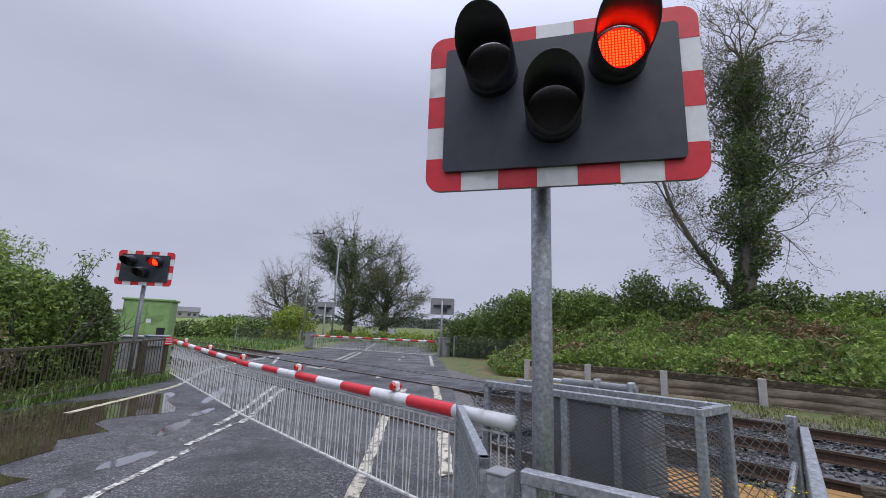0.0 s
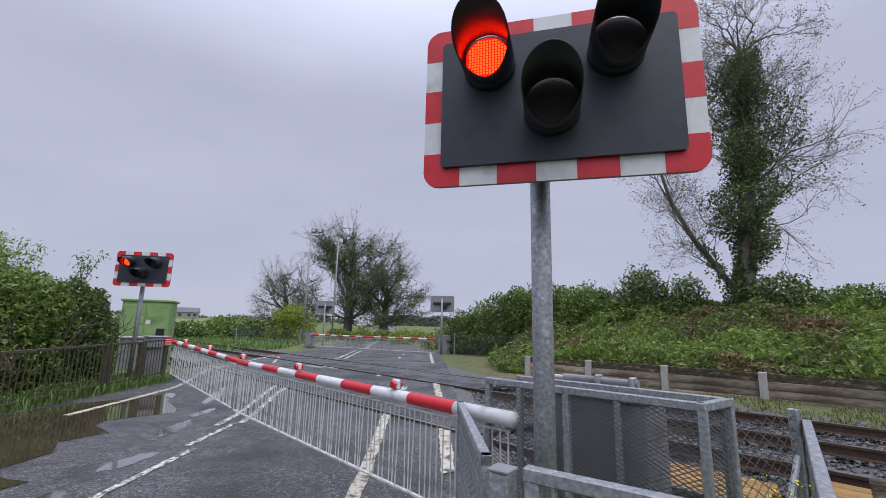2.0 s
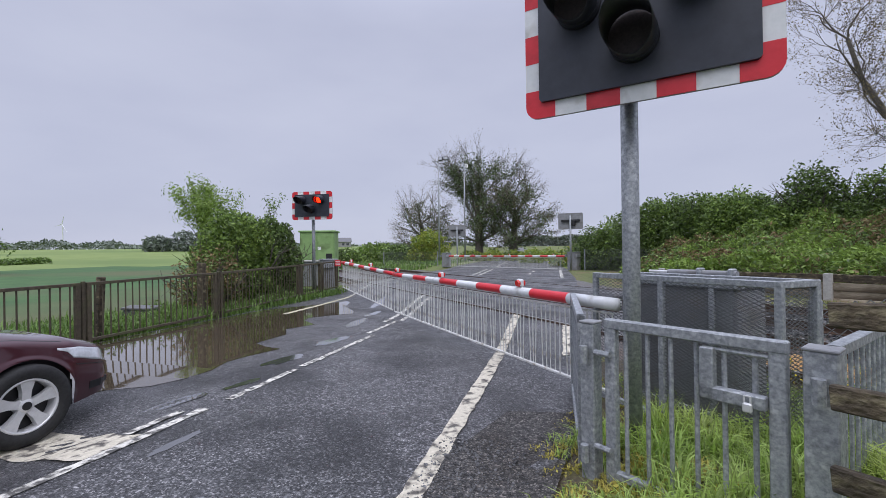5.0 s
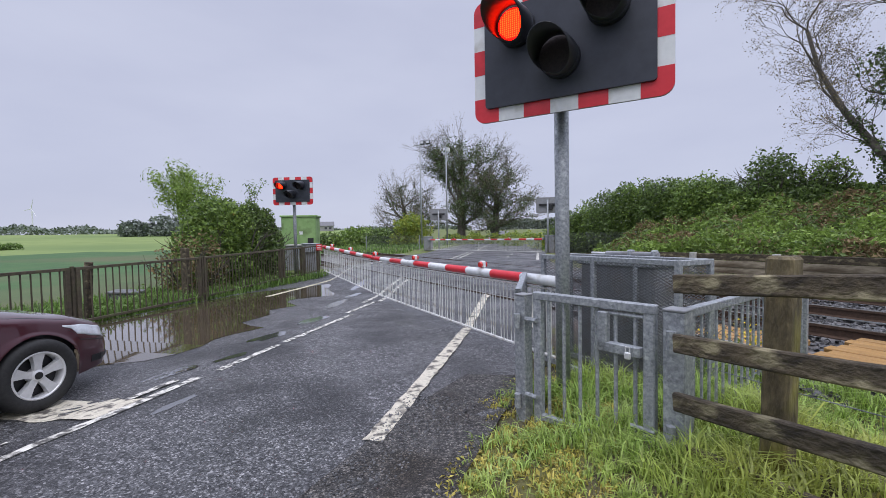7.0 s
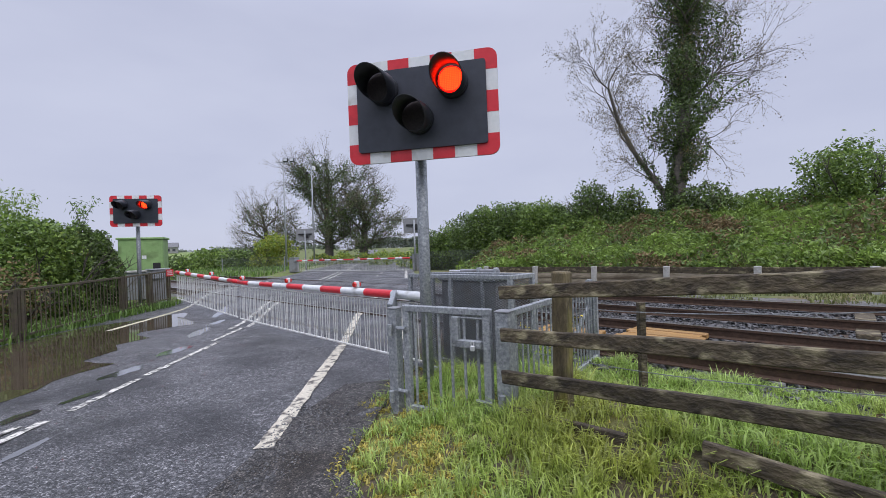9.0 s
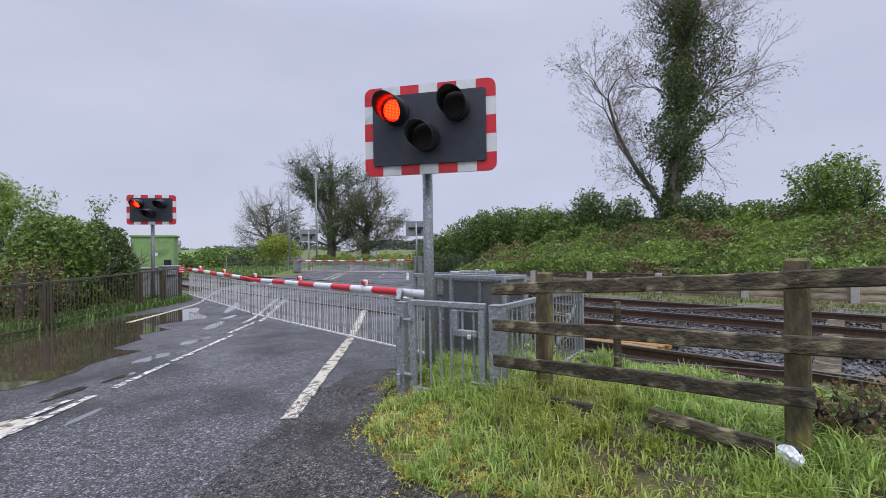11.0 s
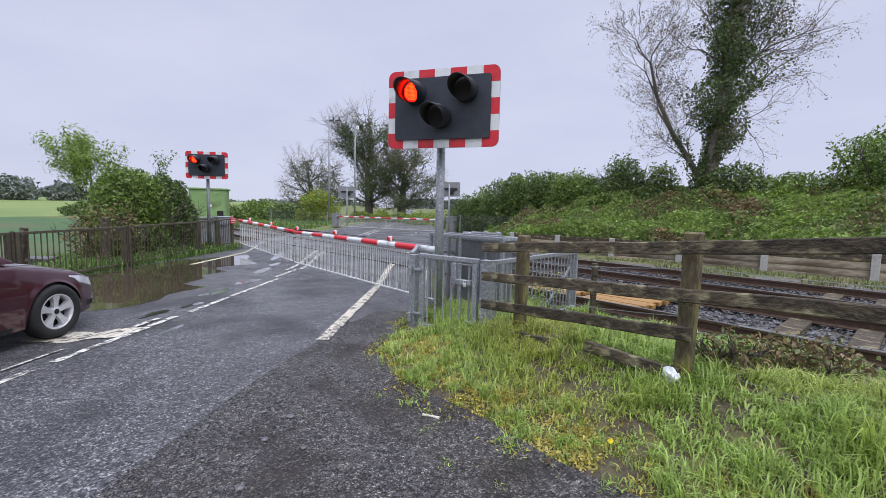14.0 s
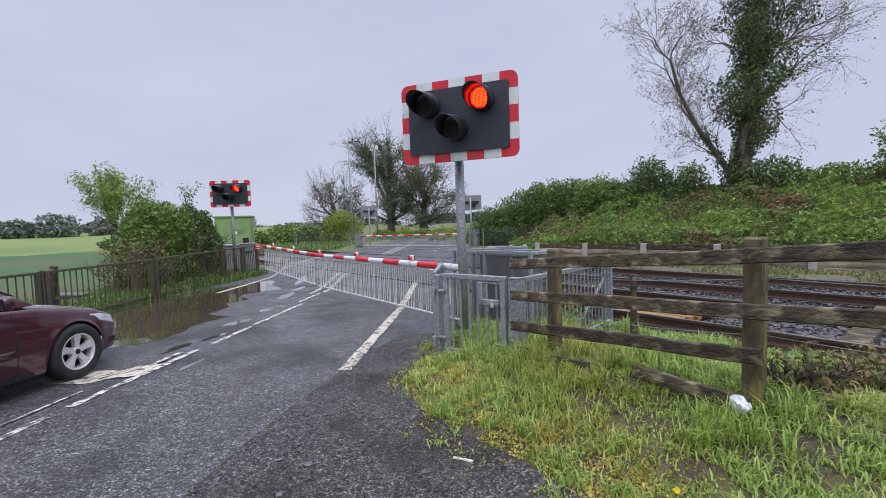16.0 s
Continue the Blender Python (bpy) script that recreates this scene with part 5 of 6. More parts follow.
def bank_growth():
    """Brambles, dock and grass over the bank and along the wall."""
    rng = np.random.default_rng(9)
    sets = {0: [], 1: [], 2: []}
    while sum(map(len, sets.values())) < 60000:
        s, n = rng.uniform(-11, 13), WALL_N + 0.1 + 6.5 * rng.random() ** 1.2
        x, y = WD.x * s + WN.x * n, WD.y * s + WN.y * n
        if x < 2.9:
            continue
        patch = noise.noise((x * 0.55, y * 0.55, 3)) + 0.3 * noise.noise((x * 2, y * 2, 5)) + rng.normal(0, 0.22)
        h = 0.15 + 0.75 * max(0, noise.noise((x * 0.8, y * 0.8, 7)) + 0.3 * noise.noise((x * 2.6, y * 2.6, 8)) + 0.2)
        z = ground_z(x, y) + h * rng.random() ** 0.5
        sets[2 if patch > 0.27 else (0 if patch > -0.06 else 1)].append((x, y, z))
    for k, (mt, lab) in enumerate(((LEAF_DK, "brambles and weeds over the railway bank"), (LEAF_LT, "fresh weeds over the railway bank"), (LEAF_BR, "dead bramble and grass over the railway bank"))):
        ob = cards("undergrowth", sets[k], 0.068, mt, seed=k + 3, long=1.3)
        tagged(ob, lab, "undergrowth", kind="stuff")


bank_growth()


def blades(name, pts, lengths, material, label, seed, width=0.006, lean=0.45):
    """Grass: bent tapering blades, two segments each."""
    rng = np.random.default_rng(seed)
    p = np.asarray(pts, float)
    n = len(p)
    L = np.asarray(lengths)[:, None]
    a = rng.uniform(0, math.tau, n)
    d = np.stack([np.cos(a), np.sin(a), np.zeros(n)], 1)
    side = np.stack([-np.sin(a), np.cos(a), np.zeros(n)], 1) * (width * rng.uniform(0.6, 1.5, n))[:, None]
    k = (lean * rng.uniform(0.2, 1.6, n))[:, None]
    up = np.array([0, 0, 1.0])
    mid = p + up * L * 0.6 + d * L * k * 0.35
    tip = p + up * L * (1 - 0.35 * k) + d * L * k * 1.1
    v = np.stack([p - side, p + side, mid - side * 0.8, mid + side * 0.8, tip], 1).reshape(-1, 3)
    b = np.arange(n)[:, None] * 5
    f = np.concatenate([b + (0, 1, 3), b + (0, 3, 2), b + (2, 3, 4)], 1).reshape(-1, 3)
    me = bpy.data.meshes.new(name)
    me.vertices.add(len(v))
    me.vertices.foreach_set("co", v.ravel())
    me.loops.add(f.size)
    me.loops.foreach_set("vertex_index", f.ravel().astype(np.int32))
    me.polygons.add(len(f))
    me.polygons.foreach_set("loop_start", np.arange(0, f.size, 3, dtype=np.int32))
    me.update(calc_edges=True)
    ob = new(name, me)
    me.materials.append(material)
    return tagged(ob, label, "grass", kind="stuff")


def verge_grass():
    rng = np.random.default_rng(12)
    tall, moss, ln, lm = [], [], [], []
    while len(tall) < 112000:
        tx, ty = rng.uniform(0.2, 6.5), rng.uniform(-5.2, 2.6)
        e = verge_edge(ty)
        n = rail_n(tx, ty)
        if tx < e - 0.24 + 0.32 * noise.noise((tx * 3, ty * 3, 8)) or n > 3.35 or n < -2.6:
            continue
        if 0.62 < tx < 2.1 and ty > 0.9 and n > 2.2 and rng.random() < 0.7:
            continue
        dist = tx - e
        patch = noise.noise((tx * 1.6, ty * 1.6, 1.0)) + 0.6 * noise.noise((tx * 4, ty * 4, 2))
        edge = smooth01(-0.15, 0.7, dist)
        if edge < 0.97 and rng.random() > 0.1 + 0.9 * edge + 0.75 * patch:
            continue
        h = (0.03 + 0.1 * edge) * (0.75 + 0.9 * patch) * rng.uniform(0.55, 1.45)
        if abs(n - rail_n(1.62, -0.3)) < 0.35:
            h *= 1.05
        if ty > 0.0 and tx < 2.2:
            h *= 1.5
        h = min(0.27, max(0.022, h))
        mossy = dist < 1.0 and rng.random() < 0.75 - 0.6 * dist - 0.5 * patch
        for _ in range(int(rng.integers(10, 34))):
            x, y = tx + rng.normal(0, 0.028), ty + rng.normal(0, 0.028)
            z = max(ground_z(x, y), 0.02)
            if mossy:
                moss.append((x, y, z)), lm.append(h * 0.55 * rng.uniform(0.6, 1.2))
            else:
                tall.append((x, y, z)), ln.append(h * rng.uniform(0.5, 1.25))
    for _ in range(26000):
        x, y = rng.uniform(0.2, 6.5), rng.uniform(-5.2, 2.6)
        d = x - verge_edge(y)
        if d < -0.05 or rail_n(x, y) > 3.2 or noise.noise((x * 2.6, y * 2.6, 4)) < 0.25 - d * 0.6:
            continue
        z = max(ground_z(x, y), 0.02)
        if rng.random() < 0.5:
            moss.append((x, y, z)), lm.append(rng.uniform(0.015, 0.045))
        else:
            tall.append((x, y, z)), ln.append(rng.uniform(0.025, 0.09))
    blades("grass", tall, ln, GRASS, "lush green grass on the verge under the fence", 13, 0.0042, 0.75)
    blades("grass", moss, lm, MOSS, "short yellowish grass and moss at the verge edge", 14, 0.005, 0.7)
    cush = []
    while len(cush) < 4200:
        y = rng.uniform(-4.2, 0.6)
        x = verge_edge(y) + rng.normal(0.38, 0.2)
        if noise.noise((x * 2.2, y * 2.2, 6)) > -0.12 and x > verge_edge(y) + 0.02:
            cush.append((x, y, max(ground_z(x, y), 0.03) + rng.random() * 0.03))
    tagged(cards("moss", cush, 0.016, MOSS, seed=19, up=0.5), "yellow-green moss cushions creeping over the gravel", "moss", kind="stuff")
    left, ll = [], []
    while len(left) < 16000:
        x, y = rng.uniform(-13, -6.6), rng.uniform(-4, 11)
        if rng.random() > math.exp((x + 6.6) * 0.35):
            continue
        left.append((x, y, ground_z(x, y)))
        ll.append(rng.uniform(0.08, 0.32))
    blades("grass", left, ll, SHADEGRASS, "rough grass and weeds behind the railing", 15, 0.01)
    weeds = [(rng.uniform(-0.75, -0.05) - 6.48 - 0.065 * max(0, y), y) for y in (rng.uniform(-4, 10.5) for _ in range(5200))]
    tagged(cards("weeds", [(x, y, ground_z(x, y) + rng.random() ** 1.5 * 0.4 * (0.6 + noise.noise((x * 2, y * 2, 0)))) for x, y in weeds], 0.035, LEAF_DK, seed=16), "broad-leaved weeds along the foot of the railing", "weeds", kind="stuff")
    trk, lt = [], []
    while len(trk) < 6000:
        s, n = rng.uniform(-6, 8), rng.uniform(9.6, 13.6)
        p = RD * s + RN * n
        if p.x < 1.5 or noise.noise((p.x * 0.8, p.y * 0.8, 4)) < -0.05:
            continue
        trk.append((p.x, p.y, ground_z(p.x, p.y)))
        lt.append(rng.uniform(0.03, 0.13))
    blades("grass", trk, lt, DRYGRASS, "thin grass between the far track and the wall", 17, 0.012)
    far, lf = [], []
    while len(far) < 9000:
        x, y = rng.uniform(-25, 6), rng.uniform(24, 51)
        if -8.9 < x < 1.4 and y < 35 or -9.8 < x < -0.6:
            continue
        far.append((x, y, ground_z(x, y)))
        lf.append(rng.uniform(0.15, 0.45))
    blades("grass", far, lf, SHADEGRASS, "rough verge grass across the line", 18, 0.03)


verge_grass()


def rape(x, y, seed):
    base = thing("flower", pose(x, y, ground_z(x, y)), "yellow-flowered weed growing by the cage", "flower", "yellow flowers")
    w = Wood(seed)
    for k in range(3):
        w.grow(Vector((0, 0, 0)), Vector((math.cos(k * 2.1) * 0.25, math.sin(k * 2.1) * 0.25, 1)), 0.36, 0.006, 1, 0.4, 0.1, 2, 3)
    w.put("stem", LEAF_LT, base)
    tips = np.array([t[:] for t in w.tips])
    rng = np.random.default_rng(seed)
    cards("blossom", np.repeat(tips, 4, 0) + rng.normal(scale=0.022, size=(len(tips) * 4, 3)), 0.013, FLOWER, base, seed=seed)
    cards("leaves", np.repeat(tips, 3, 0) * np.array((1, 1, 0.6)) + rng.normal(scale=0.04, size=(len(tips) * 3, 3)), 0.03, LEAF_LT, base, seed=seed)


for k, (x, y) in enumerate(((2.12, 1.2), (2.35, 1.1), (2.6, 1.35), (2.2, 0.85))):
    rape(x, y, 130 + k)
bm = bmesh.new()
bmesh.ops.create_icosphere(bm, subdivisions=3, radius=0.052)
for v in bm.verts:
    v.co *= 1 + 0.55 * noise.noise(v.co * 16) + 0.3 * noise.noise(v.co * 40)
    v.co.z *= 0.95
tagged(part("litter_bag", bm, PLASTIC, None, "crumpled pale plastic bag lying in the grass", m=pose(2.73, -1.82, ground_z(2.73, -1.82) + 0.1)), category="litter")

bush(4.0, -1.35, (0.5, 0.4, 0.28), 160, "heap of dead brown bramble in the grass", 1800, 0.03, LEAF_BR, True, "", mat2=DRYGRASS, power=0.5)
bush(3.3, -1.55, (0.3, 0.25, 0.2), 161, "straggling bramble at the fence foot", 500, 0.025, LEAF_BR, True, "", mat2=LEAF_DK, power=0.5)

def fallen_leaf(x, y, material, label, turn):
    bm = bmesh.new()
    vs = [bm.verts.new((0.026 * math.cos(a) * (1 - 0.25 * math.cos(2 * a)), 0.018 * math.sin(a), 0.008 * math.cos(2 * a))) for a in (i * math.tau / 10 for i in range(10))]
    c = bm.verts.new((0, 0, -0.006))
    for i in range(10):
        bm.faces.new((c, vs[i], vs[(i + 1) % 10]))
    bmesh.ops.solidify(bm, geom=bm.faces[:], thickness=0.0015)
    tagged(part("fallen_leaf", bm, material, None, label, m=pose(x, y, max(0.03, ground_z(x, y)) + 0.05, 8, -6, turn)), category="leaf", group="fallen leaves")


fallen_leaf(2.17, -2.25, FLOWER, "bright yellow leaf lying on the grass", 30)
fallen_leaf(2.55, -2.04, LEAF_BR, "curled brown leaf lying on the grass", 110)
fallen_leaf(2.3, -2.12, LEAF_BR, "curled brown leaf lying on the grass", 200)
fallen_leaf(1.78, -2.35, LEAF_BR, "curled brown leaf lying on the grass", 60)

# ---- distance ----
def far_clump(name, pts, size, material, label, seed, kind="backdrop"):
    ob = cards(name, pts, size, material, seed=seed)
    return tagged(ob, label, kind="structure")


rng = np.random.default_rng(20)
pts = []
for _ in range(5200):
    x = rng.uniform(-34, 30)
    pts.append((x, 246 + rng.uniform(0, 6), 3.3 + rng.random() ** 0.8 * (6.0 + 1.2 * noise.noise((x * 0.12, 0, 0)))))
far_clump("backdrop", pts, 0.8, FARTREE, "dark plantation belt at the end of the lane, haze in its leaf colour", 21)
pts = []
for _ in range(9000):
    a = rng.uniform(radians(100), radians(172))
    d = rng.uniform(250, 330)
    x, y = d * math.cos(a), d * math.sin(a)
    h = 2.0 + 5.0 * max(0, noise.noise((a * 14, 1, 0)) + 0.2)
    pts.append((x, y, ground_z(x, y) + rng.random() ** 0.7 * h))
far_clump("backdrop", pts, 1.1, FARTREE, "hedges and trees on the far ridge, greyed by a haze colour", 22)
pts = []
for _ in range(5000):
    s = rng.random()
    x, y = -68 - 18 * s + rng.uniform(-1, 1), -20 + 70 * s
    pts.append((x, y, ground_z(x, y) + rng.random() * (1.0 + 0.4 * noise.noise((y * 0.3, 0, 0)))))
far_clump("backdrop", pts, 0.28, LEAF_DK, "low hedge between two fields", 23)
for k, (x, y, r) in enumerate(((-130.8, 120.5, (6.5, 6, 4.6)), (-123.3, 129, (5, 5, 3.8)), (-136.4, 113, (4.5, 5, 3.6)), (-116, 135.5, (3, 3, 2.2)), (-152, 60, (6, 6, 5)), (-150, 46, (8, 8, 8)), (-148, 30, (7, 8, 8)))):
    bush(x, y, r, 140 + k, "dark rounded field trees on the ridge, leaf colour paled for haze", 900, 0.7, FARTREE, False, "ridge trees")
for k, (x, y, w) in enumerate(((-100, 176, 8), (-155, 140, 12))):
    z = ground_z(x, y)
    base = thing("house", pose(x, y, z, 0, 0, 25), "low far-off house with grey roof", "house", "far houses")
    part("wall", abox((0, 0, 1.2), (w, 6, 2.4)), RENDER, base)
    part("roof", prism([(-3.4, 2.4), (3.4, 2.4), (0, 4.4)], -w / 2 - 0.3, w / 2 + 0.3), ROOF, base, m=pose(0, 0, 0, 0, 0, 90))
    for s in (-0.3, 0.1, 0.35):
        part("window", abox((w * s, -3.02, 1.3), (1.1, 0.06, 1.0)), CARGLASS, base)
x, y = -330, 205
base = thing("wind_turbine", pose(x, y, ground_z(x, y)), "slim pale wind turbine on the horizon", "turbine")
part("tower", arod((0, 0, 0), (0, 0, 20), 0.5, 0.3, 8), WHITE, base)
for k in range(3):
    a = radians(20 + 120 * k)
    part("blade", arod((0, -0.5, 20), (7 * math.sin(a), -0.5, 20 + 7 * math.cos(a)), 0.3, 0.08, 6), WHITE, base)


# ---- the waiting car ----
def lerp_table(tab, x):
    for (a, *va), (b, *vb) in zip(tab, tab[1:]):
        if a >= x >= b:
            k = (a - x) / (a - b)
            k = k * k * (3 - 2 * k) * 0.35 + k * 0.65
            return [p + (q - p) * k for p, q in zip(va, vb)]
    return list(tab[-1][1:]) if x < tab[-1][0] else list(tab[0][1:])


# along the car from the nose: half width, underside, shoulder height, top height
BODY = ((0.0, 0.5, 0.3, 0.50, 0.56), (-0.06, 0.66, 0.24, 0.56, 0.63), (-0.18, 0.76, 0.22, 0.62, 0.71), (-0.45, 0.845, 0.21, 0.70, 0.80), (-0.92, 0.882, 0.21, 0.79, 0.905), (-1.25, 0.885, 0.2, 0.86, 0.965), (-1.6, 0.885, 0.2, 0.90, 0.975), (-3.0, 0.885, 0.2, 0.93, 1.0), (-3.9, 0.87, 0.24, 0.95, 1.03), (-4.3, 0.83, 0.28, 0.95, 1.03), (-4.5, 0.74, 0.32, 0.86, 0.98), (-4.57, 0.6, 0.36, 0.7, 0.8))
WHEELS = (-0.80, -3.38)


def section(x):
    """Half outline from the sill round to the bonnet's middle."""
    w, z0, zs, zt = lerp_table(BODY, x)
    sill = z0
    for xc in WHEELS:
        q = 0.352 ** 2 - (x - xc) ** 2
        if q > 0:
            sill = max(sill, 0.315 + math.sqrt(q))
    def side(z):
        t = (z - z0) / max(0.01, zs - z0)
        return w * (0.955 + 0.05 * math.sin(math.pi * min(1, max(0, t))) - 0.015 * t)
    out = []
    for k in range(9):
        z = sill + (zs - sill) * k / 8
        flare = 0.012 if sill > z0 + 0.02 and k < 2 else 0
        out.append((side(z) + flare, z))
    out += [(w * 0.925, zs + (zt - zs) * 0.28), (w * 0.86, zs + (zt - zs) * 0.55), (w * 0.72, zs + (zt - zs) * 0.8), (w * 0.45, zt - 0.006), (0.0, zt + 0.012)]
    return out


def surf(x, t, off=0.0):
    ring = section(x)
    f = t * (len(ring) - 1)
    i = min(len(ring) - 2, int(f))
    (a, b), (c, d) = ring[i], ring[i + 1]
    k = f - i
    return Vector((x, -(a + (c - a) * k) - off, b + (d - b) * k))


def patch(x0, x1, t0, t1, off, nx=10, nt=6, shape=None):
    bm = bmesh.new()
    grid = []
    for i in range(nx + 1):
        u = i / nx
        lo, hi = shape(u) if shape else (t0, t1)
        grid.append([bm.verts.new(surf(x0 + (x1 - x0) * u, lo + (hi - lo) * j / nt, off)) for j in range(nt + 1)])
    for i in range(nx):
        for j in range(nt):
            bm.faces.new((grid[i][j], grid[i + 1][j], grid[i + 1][j + 1], grid[i][j + 1]))
    bmesh.ops.recalc_face_normals(bm, faces=bm.faces)
    bmesh.ops.solidify(bm, geom=bm.faces[:], thickness=0.006)
    return bm


def car():
    m = pose(-4.29, 0.88, -0.06, 0, 0, 90)
    base = thing("car", m, "burgundy hatchback waiting in the wet lane", "car")
    xs = sorted({round(-4.57 * i / 60, 3) for i in range(61)} | {round(c + d * 0.03, 3) for c in WHEELS for d in range(-13, 14)}, reverse=True)
    bm = bmesh.new()
    rings = []
    for x in xs:
        half = section(x)
        rings.append([bm.verts.new((x, -y, z)) for y, z in half] + [bm.verts.new((x, y, z)) for y, z in half[-2::-1]])
    for a, b in zip(rings, rings[1:]):
        for i in range(len(a) - 1):
            bm.faces.new((a[i], a[i + 1], b[i + 1], b[i]))
    bm.faces.new(rings[0])
    bm.faces.new(rings[-1][::-1])
    bmesh.ops.recalc_face_normals(bm, faces=bm.faces)
    body = part("body", bm, CARP, base, "glossy burgundy bodywork", True)
    # cabin
    bm = bmesh.new()
    prof = ((-1.2, 0.96, 0.70), (-1.55, 1.17, 0.66), (-1.95, 1.38, 0.60), (-2.3, 1.455, 0.575), (-2.9, 1.46, 0.57), (-3.4, 1.40, 0.565), (-3.9, 1.22, 0.60), (-4.2, 1.02, 0.64))
    rings = []
    for x, zt, wt in prof:
        wb, zb = 0.8, 0.93
        k = (zt - zb) / 0.53
        rings.append([bm.verts.new(p) for p in ((x, -wb, zb), (x, -(wb + (wt - wb) * max(0.1, k) * 0.9), zt - 0.05 * max(0.1, k)), (x, -wt * 0.85, zt), (x, 0, zt + 0.02), (x, wt * 0.85, zt), (x, wb + (wt - wb) * max(0.1, k) * 0.9, zt - 0.05 * max(0.1, k)), (x, wb, zb))])
    for a, b in zip(rings, rings[1:]):
        for i in range(6):
            bm.faces.new((a[i], a[i + 1], b[i + 1], b[i]))
    bmesh.ops.recalc_face_normals(bm, faces=bm.faces)
    part("roof", bm, CARP, base, "", True)
    for s in (-1, 1):
        def side_glass(pts):
            bm = bmesh.new()
            f = bm.faces.new([bm.verts.new((x, s * (0.806 - 0.215 * max(0, (z - 0.93) / 0.5)), z)) for x, z in pts])
            bmesh.ops.solidify(bm, geom=[f], thickness=0.008)
            return bm
        part("side_window", side_glass([(-1.5, 0.99), (-2.42, 1.0), (-2.46, 1.37), (-2.15, 1.37), (-1.95, 1.31)]), CARGLASS, base)
        part("side_window", side_glass([(-2.52, 1.0), (-3.5, 1.03), (-3.35, 1.31), (-2.9, 1.38), (-2.55, 1.38)]), CARGLASS, base)
        mir = part("mirror", abox((-1.62, s * 0.98, 1.02), (0.13, 0.19, 0.14), bevel=0.035), CARP, base, "body-coloured door mirror", True)
        part("mirror_arm", abox((-1.6, s * 0.87, 0.98), (0.09, 0.12, 0.05), bevel=0.01), DARKP, mir)
        part("mirror_glass", abox((-1.69, s * 0.98, 1.02), (0.008, 0.16, 0.11)), CARGLASS, mir)
    bm = bmesh.new()
    f = bm.faces.new([bm.verts.new(p) for p in ((-1.2, -0.62, 1.03), (-1.2, 0.62, 1.03), (-1.86, 0.5, 1.42), (-1.86, -0.5, 1.42))])
    bmesh.ops.solidify(bm, geom=[f], thickness=0.008)
    part("windscreen", bm, CARGLASS, base)
    for sgn in (1, -1):
        def both(bm):
            if sgn < 0:
                bmesh.ops.scale(bm, vec=(1, -1, 1), verts=bm.verts)
                bmesh.ops.reverse_faces(bm, faces=bm.faces)
            return bm
        part("headlight", both(patch(-0.1, -0.56, 0, 0, 0.004, 12, 6, lambda u: (0.46 + 0.05 * u, 0.66 - 0.02 * (1 - u) - 0.09 * u * u))), LAMPGLASS, base, "clear swept-back headlight", True)
        part("door_gap", both(patch(-1.44, -1.452, 0.02, 0.6, 0.0015, 1, 14)), DARKP, base)
        part("door_gap", both(patch(-2.46, -2.472, 0.02, 0.6, 0.0015, 1, 14)), DARKP, base)
        part("bonnet_gap", both(patch(-0.5, -1.25, 0.735, 0.745, 0.002, 12, 1)), DARKP, base)
        part("side_moulding", both(patch(-1.48, -3.1, 0.23, 0.29, 0.008, 10, 2)), CARP, base, "", True)
        part("bumper_gap", both(patch(-0.05, -0.52, 0.42, 0.43, 0.002, 10, 1)), DARKP, base)
        part("fog_grille", both(patch(-0.06, -0.3, 0.1, 0.2, 0.003, 6, 3)), DARKP, base)
        part("sill_trim", both(patch(-1.3, -3.1, 0.0, 0.05, 0.004, 8, 1)), DARKP, base)
        part("door_handle", abox((-2.25, sgn * 0.893, 0.86), (0.2, 0.03, 0.035), bevel=0.01), CARP, base)
    part("grille", abox((-0.035, 0, 0.57), (0.08, 0.8, 0.12), bevel=0.02), DARKP, base, "dark front grille")
    part("underbody", abox((-2.3, 0, 0.27), (3.9, 1.3, 0.22)), DARKP, base)
    for xc in WHEELS:
        for s in (-1, 1):
            part("wheel_liner", abox((xc, s * 0.62, 0.45), (0.78, 0.3, 0.5), bevel=0.05), DARKP, base)
    # wheels
    def lathe(prof, n=40):
        bm = bmesh.new()
        rs = [[bm.verts.new((r * math.cos(i * math.tau / n), y, r * math.sin(i * math.tau / n))) for i in range(n)] for r, y in prof]
        for a, b in zip(rs, rs[1:]):
            for i in range(n):
                bm.faces.new((a[i], a[(i + 1) % n], b[(i + 1) % n], b[i]))
        bmesh.ops.recalc_face_normals(bm, faces=bm.faces)
        return bm
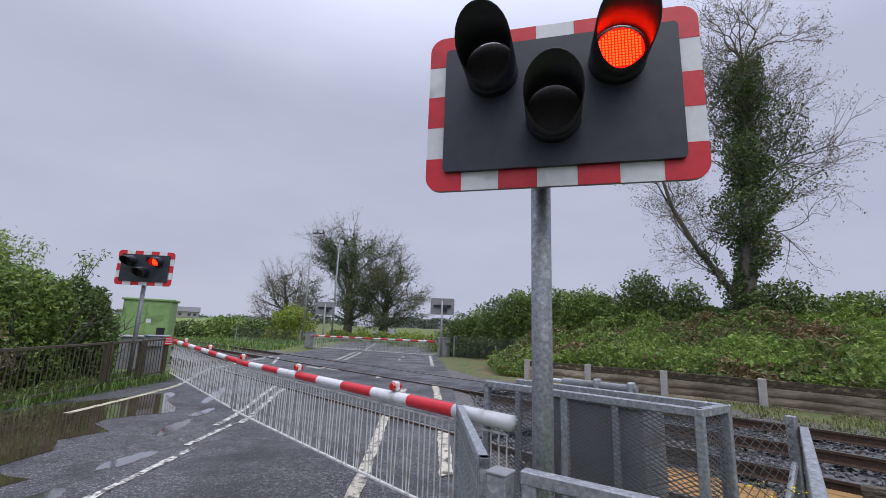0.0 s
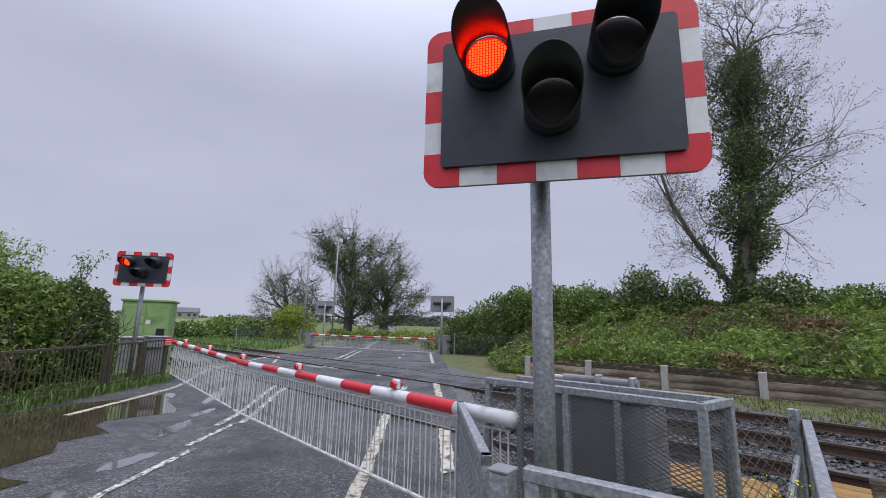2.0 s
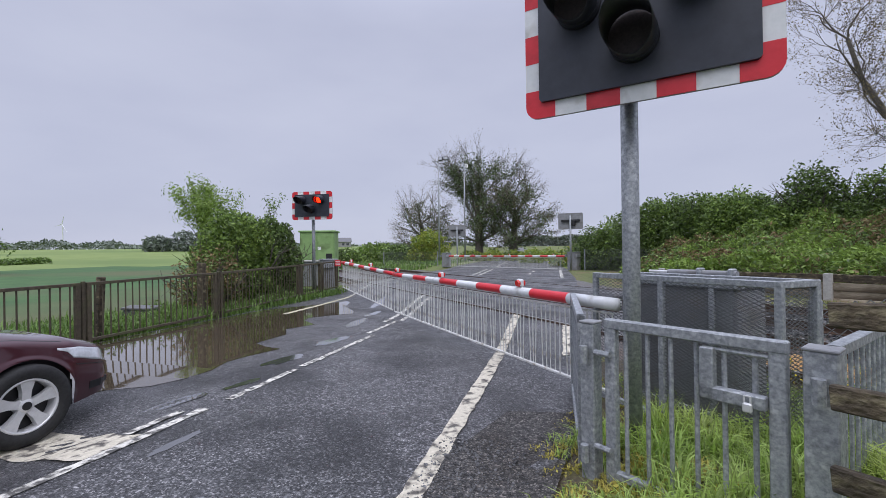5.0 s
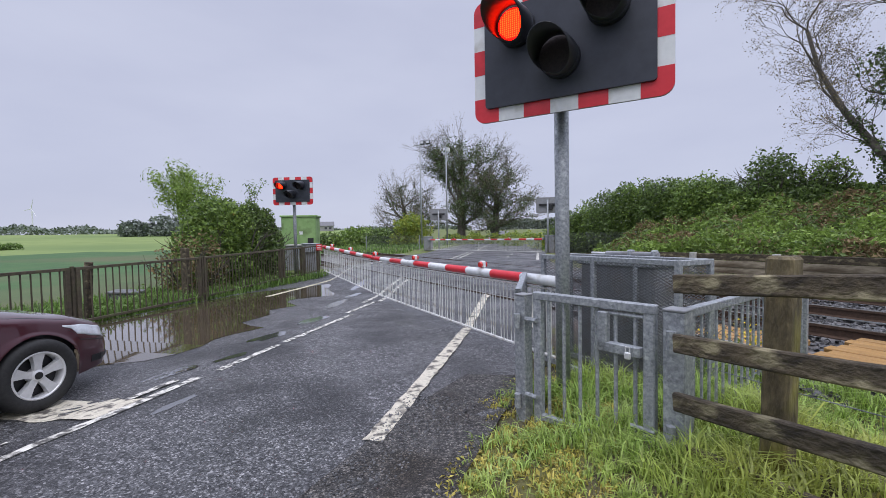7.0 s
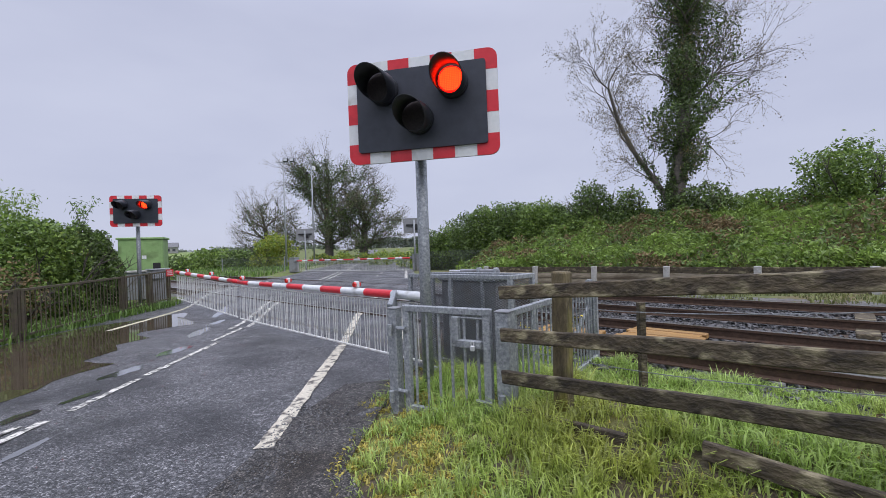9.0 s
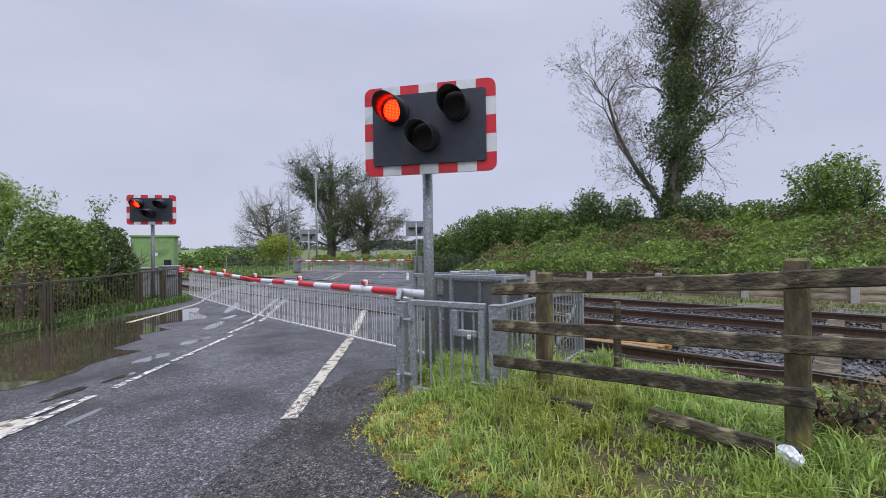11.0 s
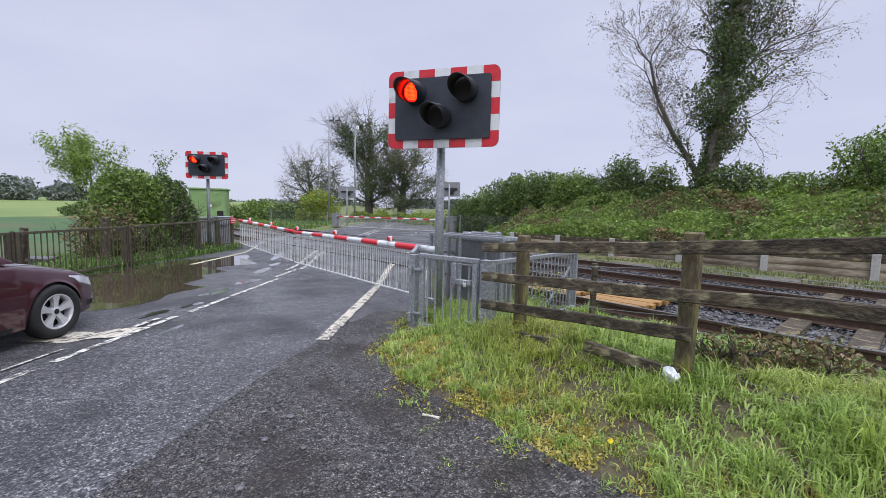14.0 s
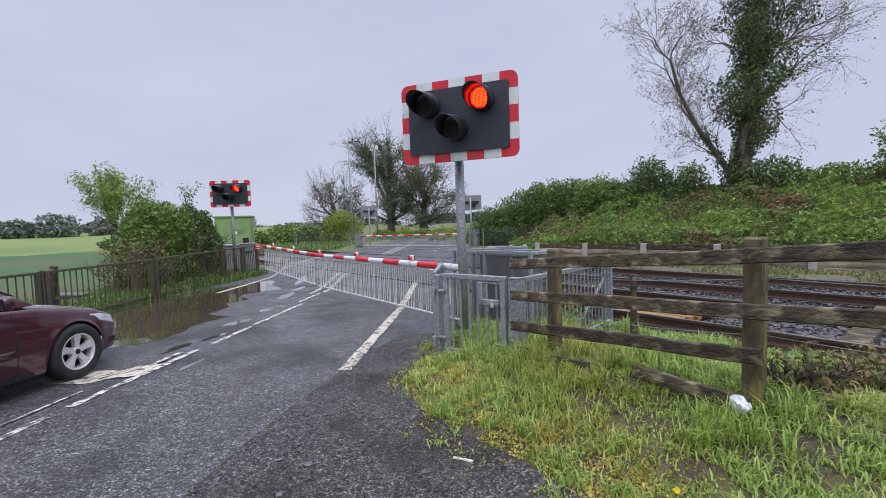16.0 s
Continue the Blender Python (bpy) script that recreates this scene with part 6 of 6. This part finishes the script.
    for xc in WHEELS:
        for s in (-1, 1):
            y = s * 0.79
            tyre = lathe([(0.205, s * 0.085), (0.22, s * 0.1), (0.27, s * 0.105), (0.3, s * 0.092), (0.316, s * 0.06), (0.318, -s * 0.06), (0.3, -s * 0.092), (0.21, -s * 0.09)])
            wh = part("wheel", tyre, TYRE, base, "black wet tyre on five-spoke alloy", True, pose(xc, y, 0.318))
            part("rim", lathe([(0.208, s * 0.088), (0.2, s * 0.094), (0.19, s * 0.085), (0.185, s * 0.03), (0.185, -s * 0.05)]), ALLOY, wh, "silver alloy rim", True)
            part("hub", lathe([(0.0, s * 0.075), (0.045, s * 0.072), (0.06, s * 0.055), (0.062, s * 0.0)]), ALLOY, wh, "", True)
            part("hub_badge", lathe([(0.0, s * 0.0785), (0.03, s * 0.078), (0.032, s * 0.074)]), DARKP, wh)
            part("brake_disc", lathe([(0.0, 0.0), (0.183, 0.0), (0.183, -s * 0.02)]), DARKP, wh)
            for k in range(5):
                a = k * math.tau / 5 + 0.3
                bm = bmesh.new()
                ca, sa = math.cos(a), math.sin(a)
                def at(r, w, yy):
                    return (r * ca - w * sa, yy, r * sa + w * ca)
                top = [(0.03, 0.028), (0.11, 0.03), (0.192, 0.05)]
                fr = [[bm.verts.new(at(r, w * q, s * (0.062 + 0.02 * (r / 0.19)))) for q in (-1, 1)] for r, w in top]
                bk = [[bm.verts.new(at(r, w * q * 1.05, s * 0.03)) for q in (-1, 1)] for r, w in top]
                for i in range(2):
                    bm.faces.new((fr[i][0], fr[i][1], fr[i + 1][1], fr[i + 1][0]))
                    bm.faces.new((fr[i][0], fr[i + 1][0], bk[i + 1][0], bk[i][0]))
                    bm.faces.new((fr[i][1], bk[i][1], bk[i + 1][1], fr[i + 1][1]))
                bmesh.ops.recalc_face_normals(bm, faces=bm.faces)
                part("spoke", bm, ALLOY, wh)


car()


# ---- motion: the two red lamps of each signal flash in turn ----
def motions():
    left_on = (0.45, 1.16, 1.96, 2.75, 3.55, 4.35, 5.13, 5.93, 6.73, 7.54, 8.31, 9.1, 9.9, 10.66, 11.46, 12.25, 13.05, 13.85, 14.67, 15.45)
    right_on = (0.75, 1.55, 2.35, 3.15, 3.95, 4.75, 5.52, 6.32, 7.14, 7.88, 8.7, 9.5, 10.28, 11.06, 11.85, 12.66, 13.46, 14.27, 15.05, 15.86)
    events = sorted([(t, 0) for t in left_on] + [(t, 1) for t in right_on])
    for lamps in (NEAR_SIGNAL, FAR_SIGNAL):
        for k, (lens, x, z) in enumerate(lamps):
            def at(on):
                return pose(x, -0.119 if on else -0.085, z)
            state = k == 1
            rows = [(0.0, at(state))]
            for t, which in events:
                now = which == k
                if now != state:
                    rows += [(t - 0.034, at(state)), (t, at(now))]
                    state = now
            rows.append((16.0, at(state)))
            walk(lens, rows)


motions()
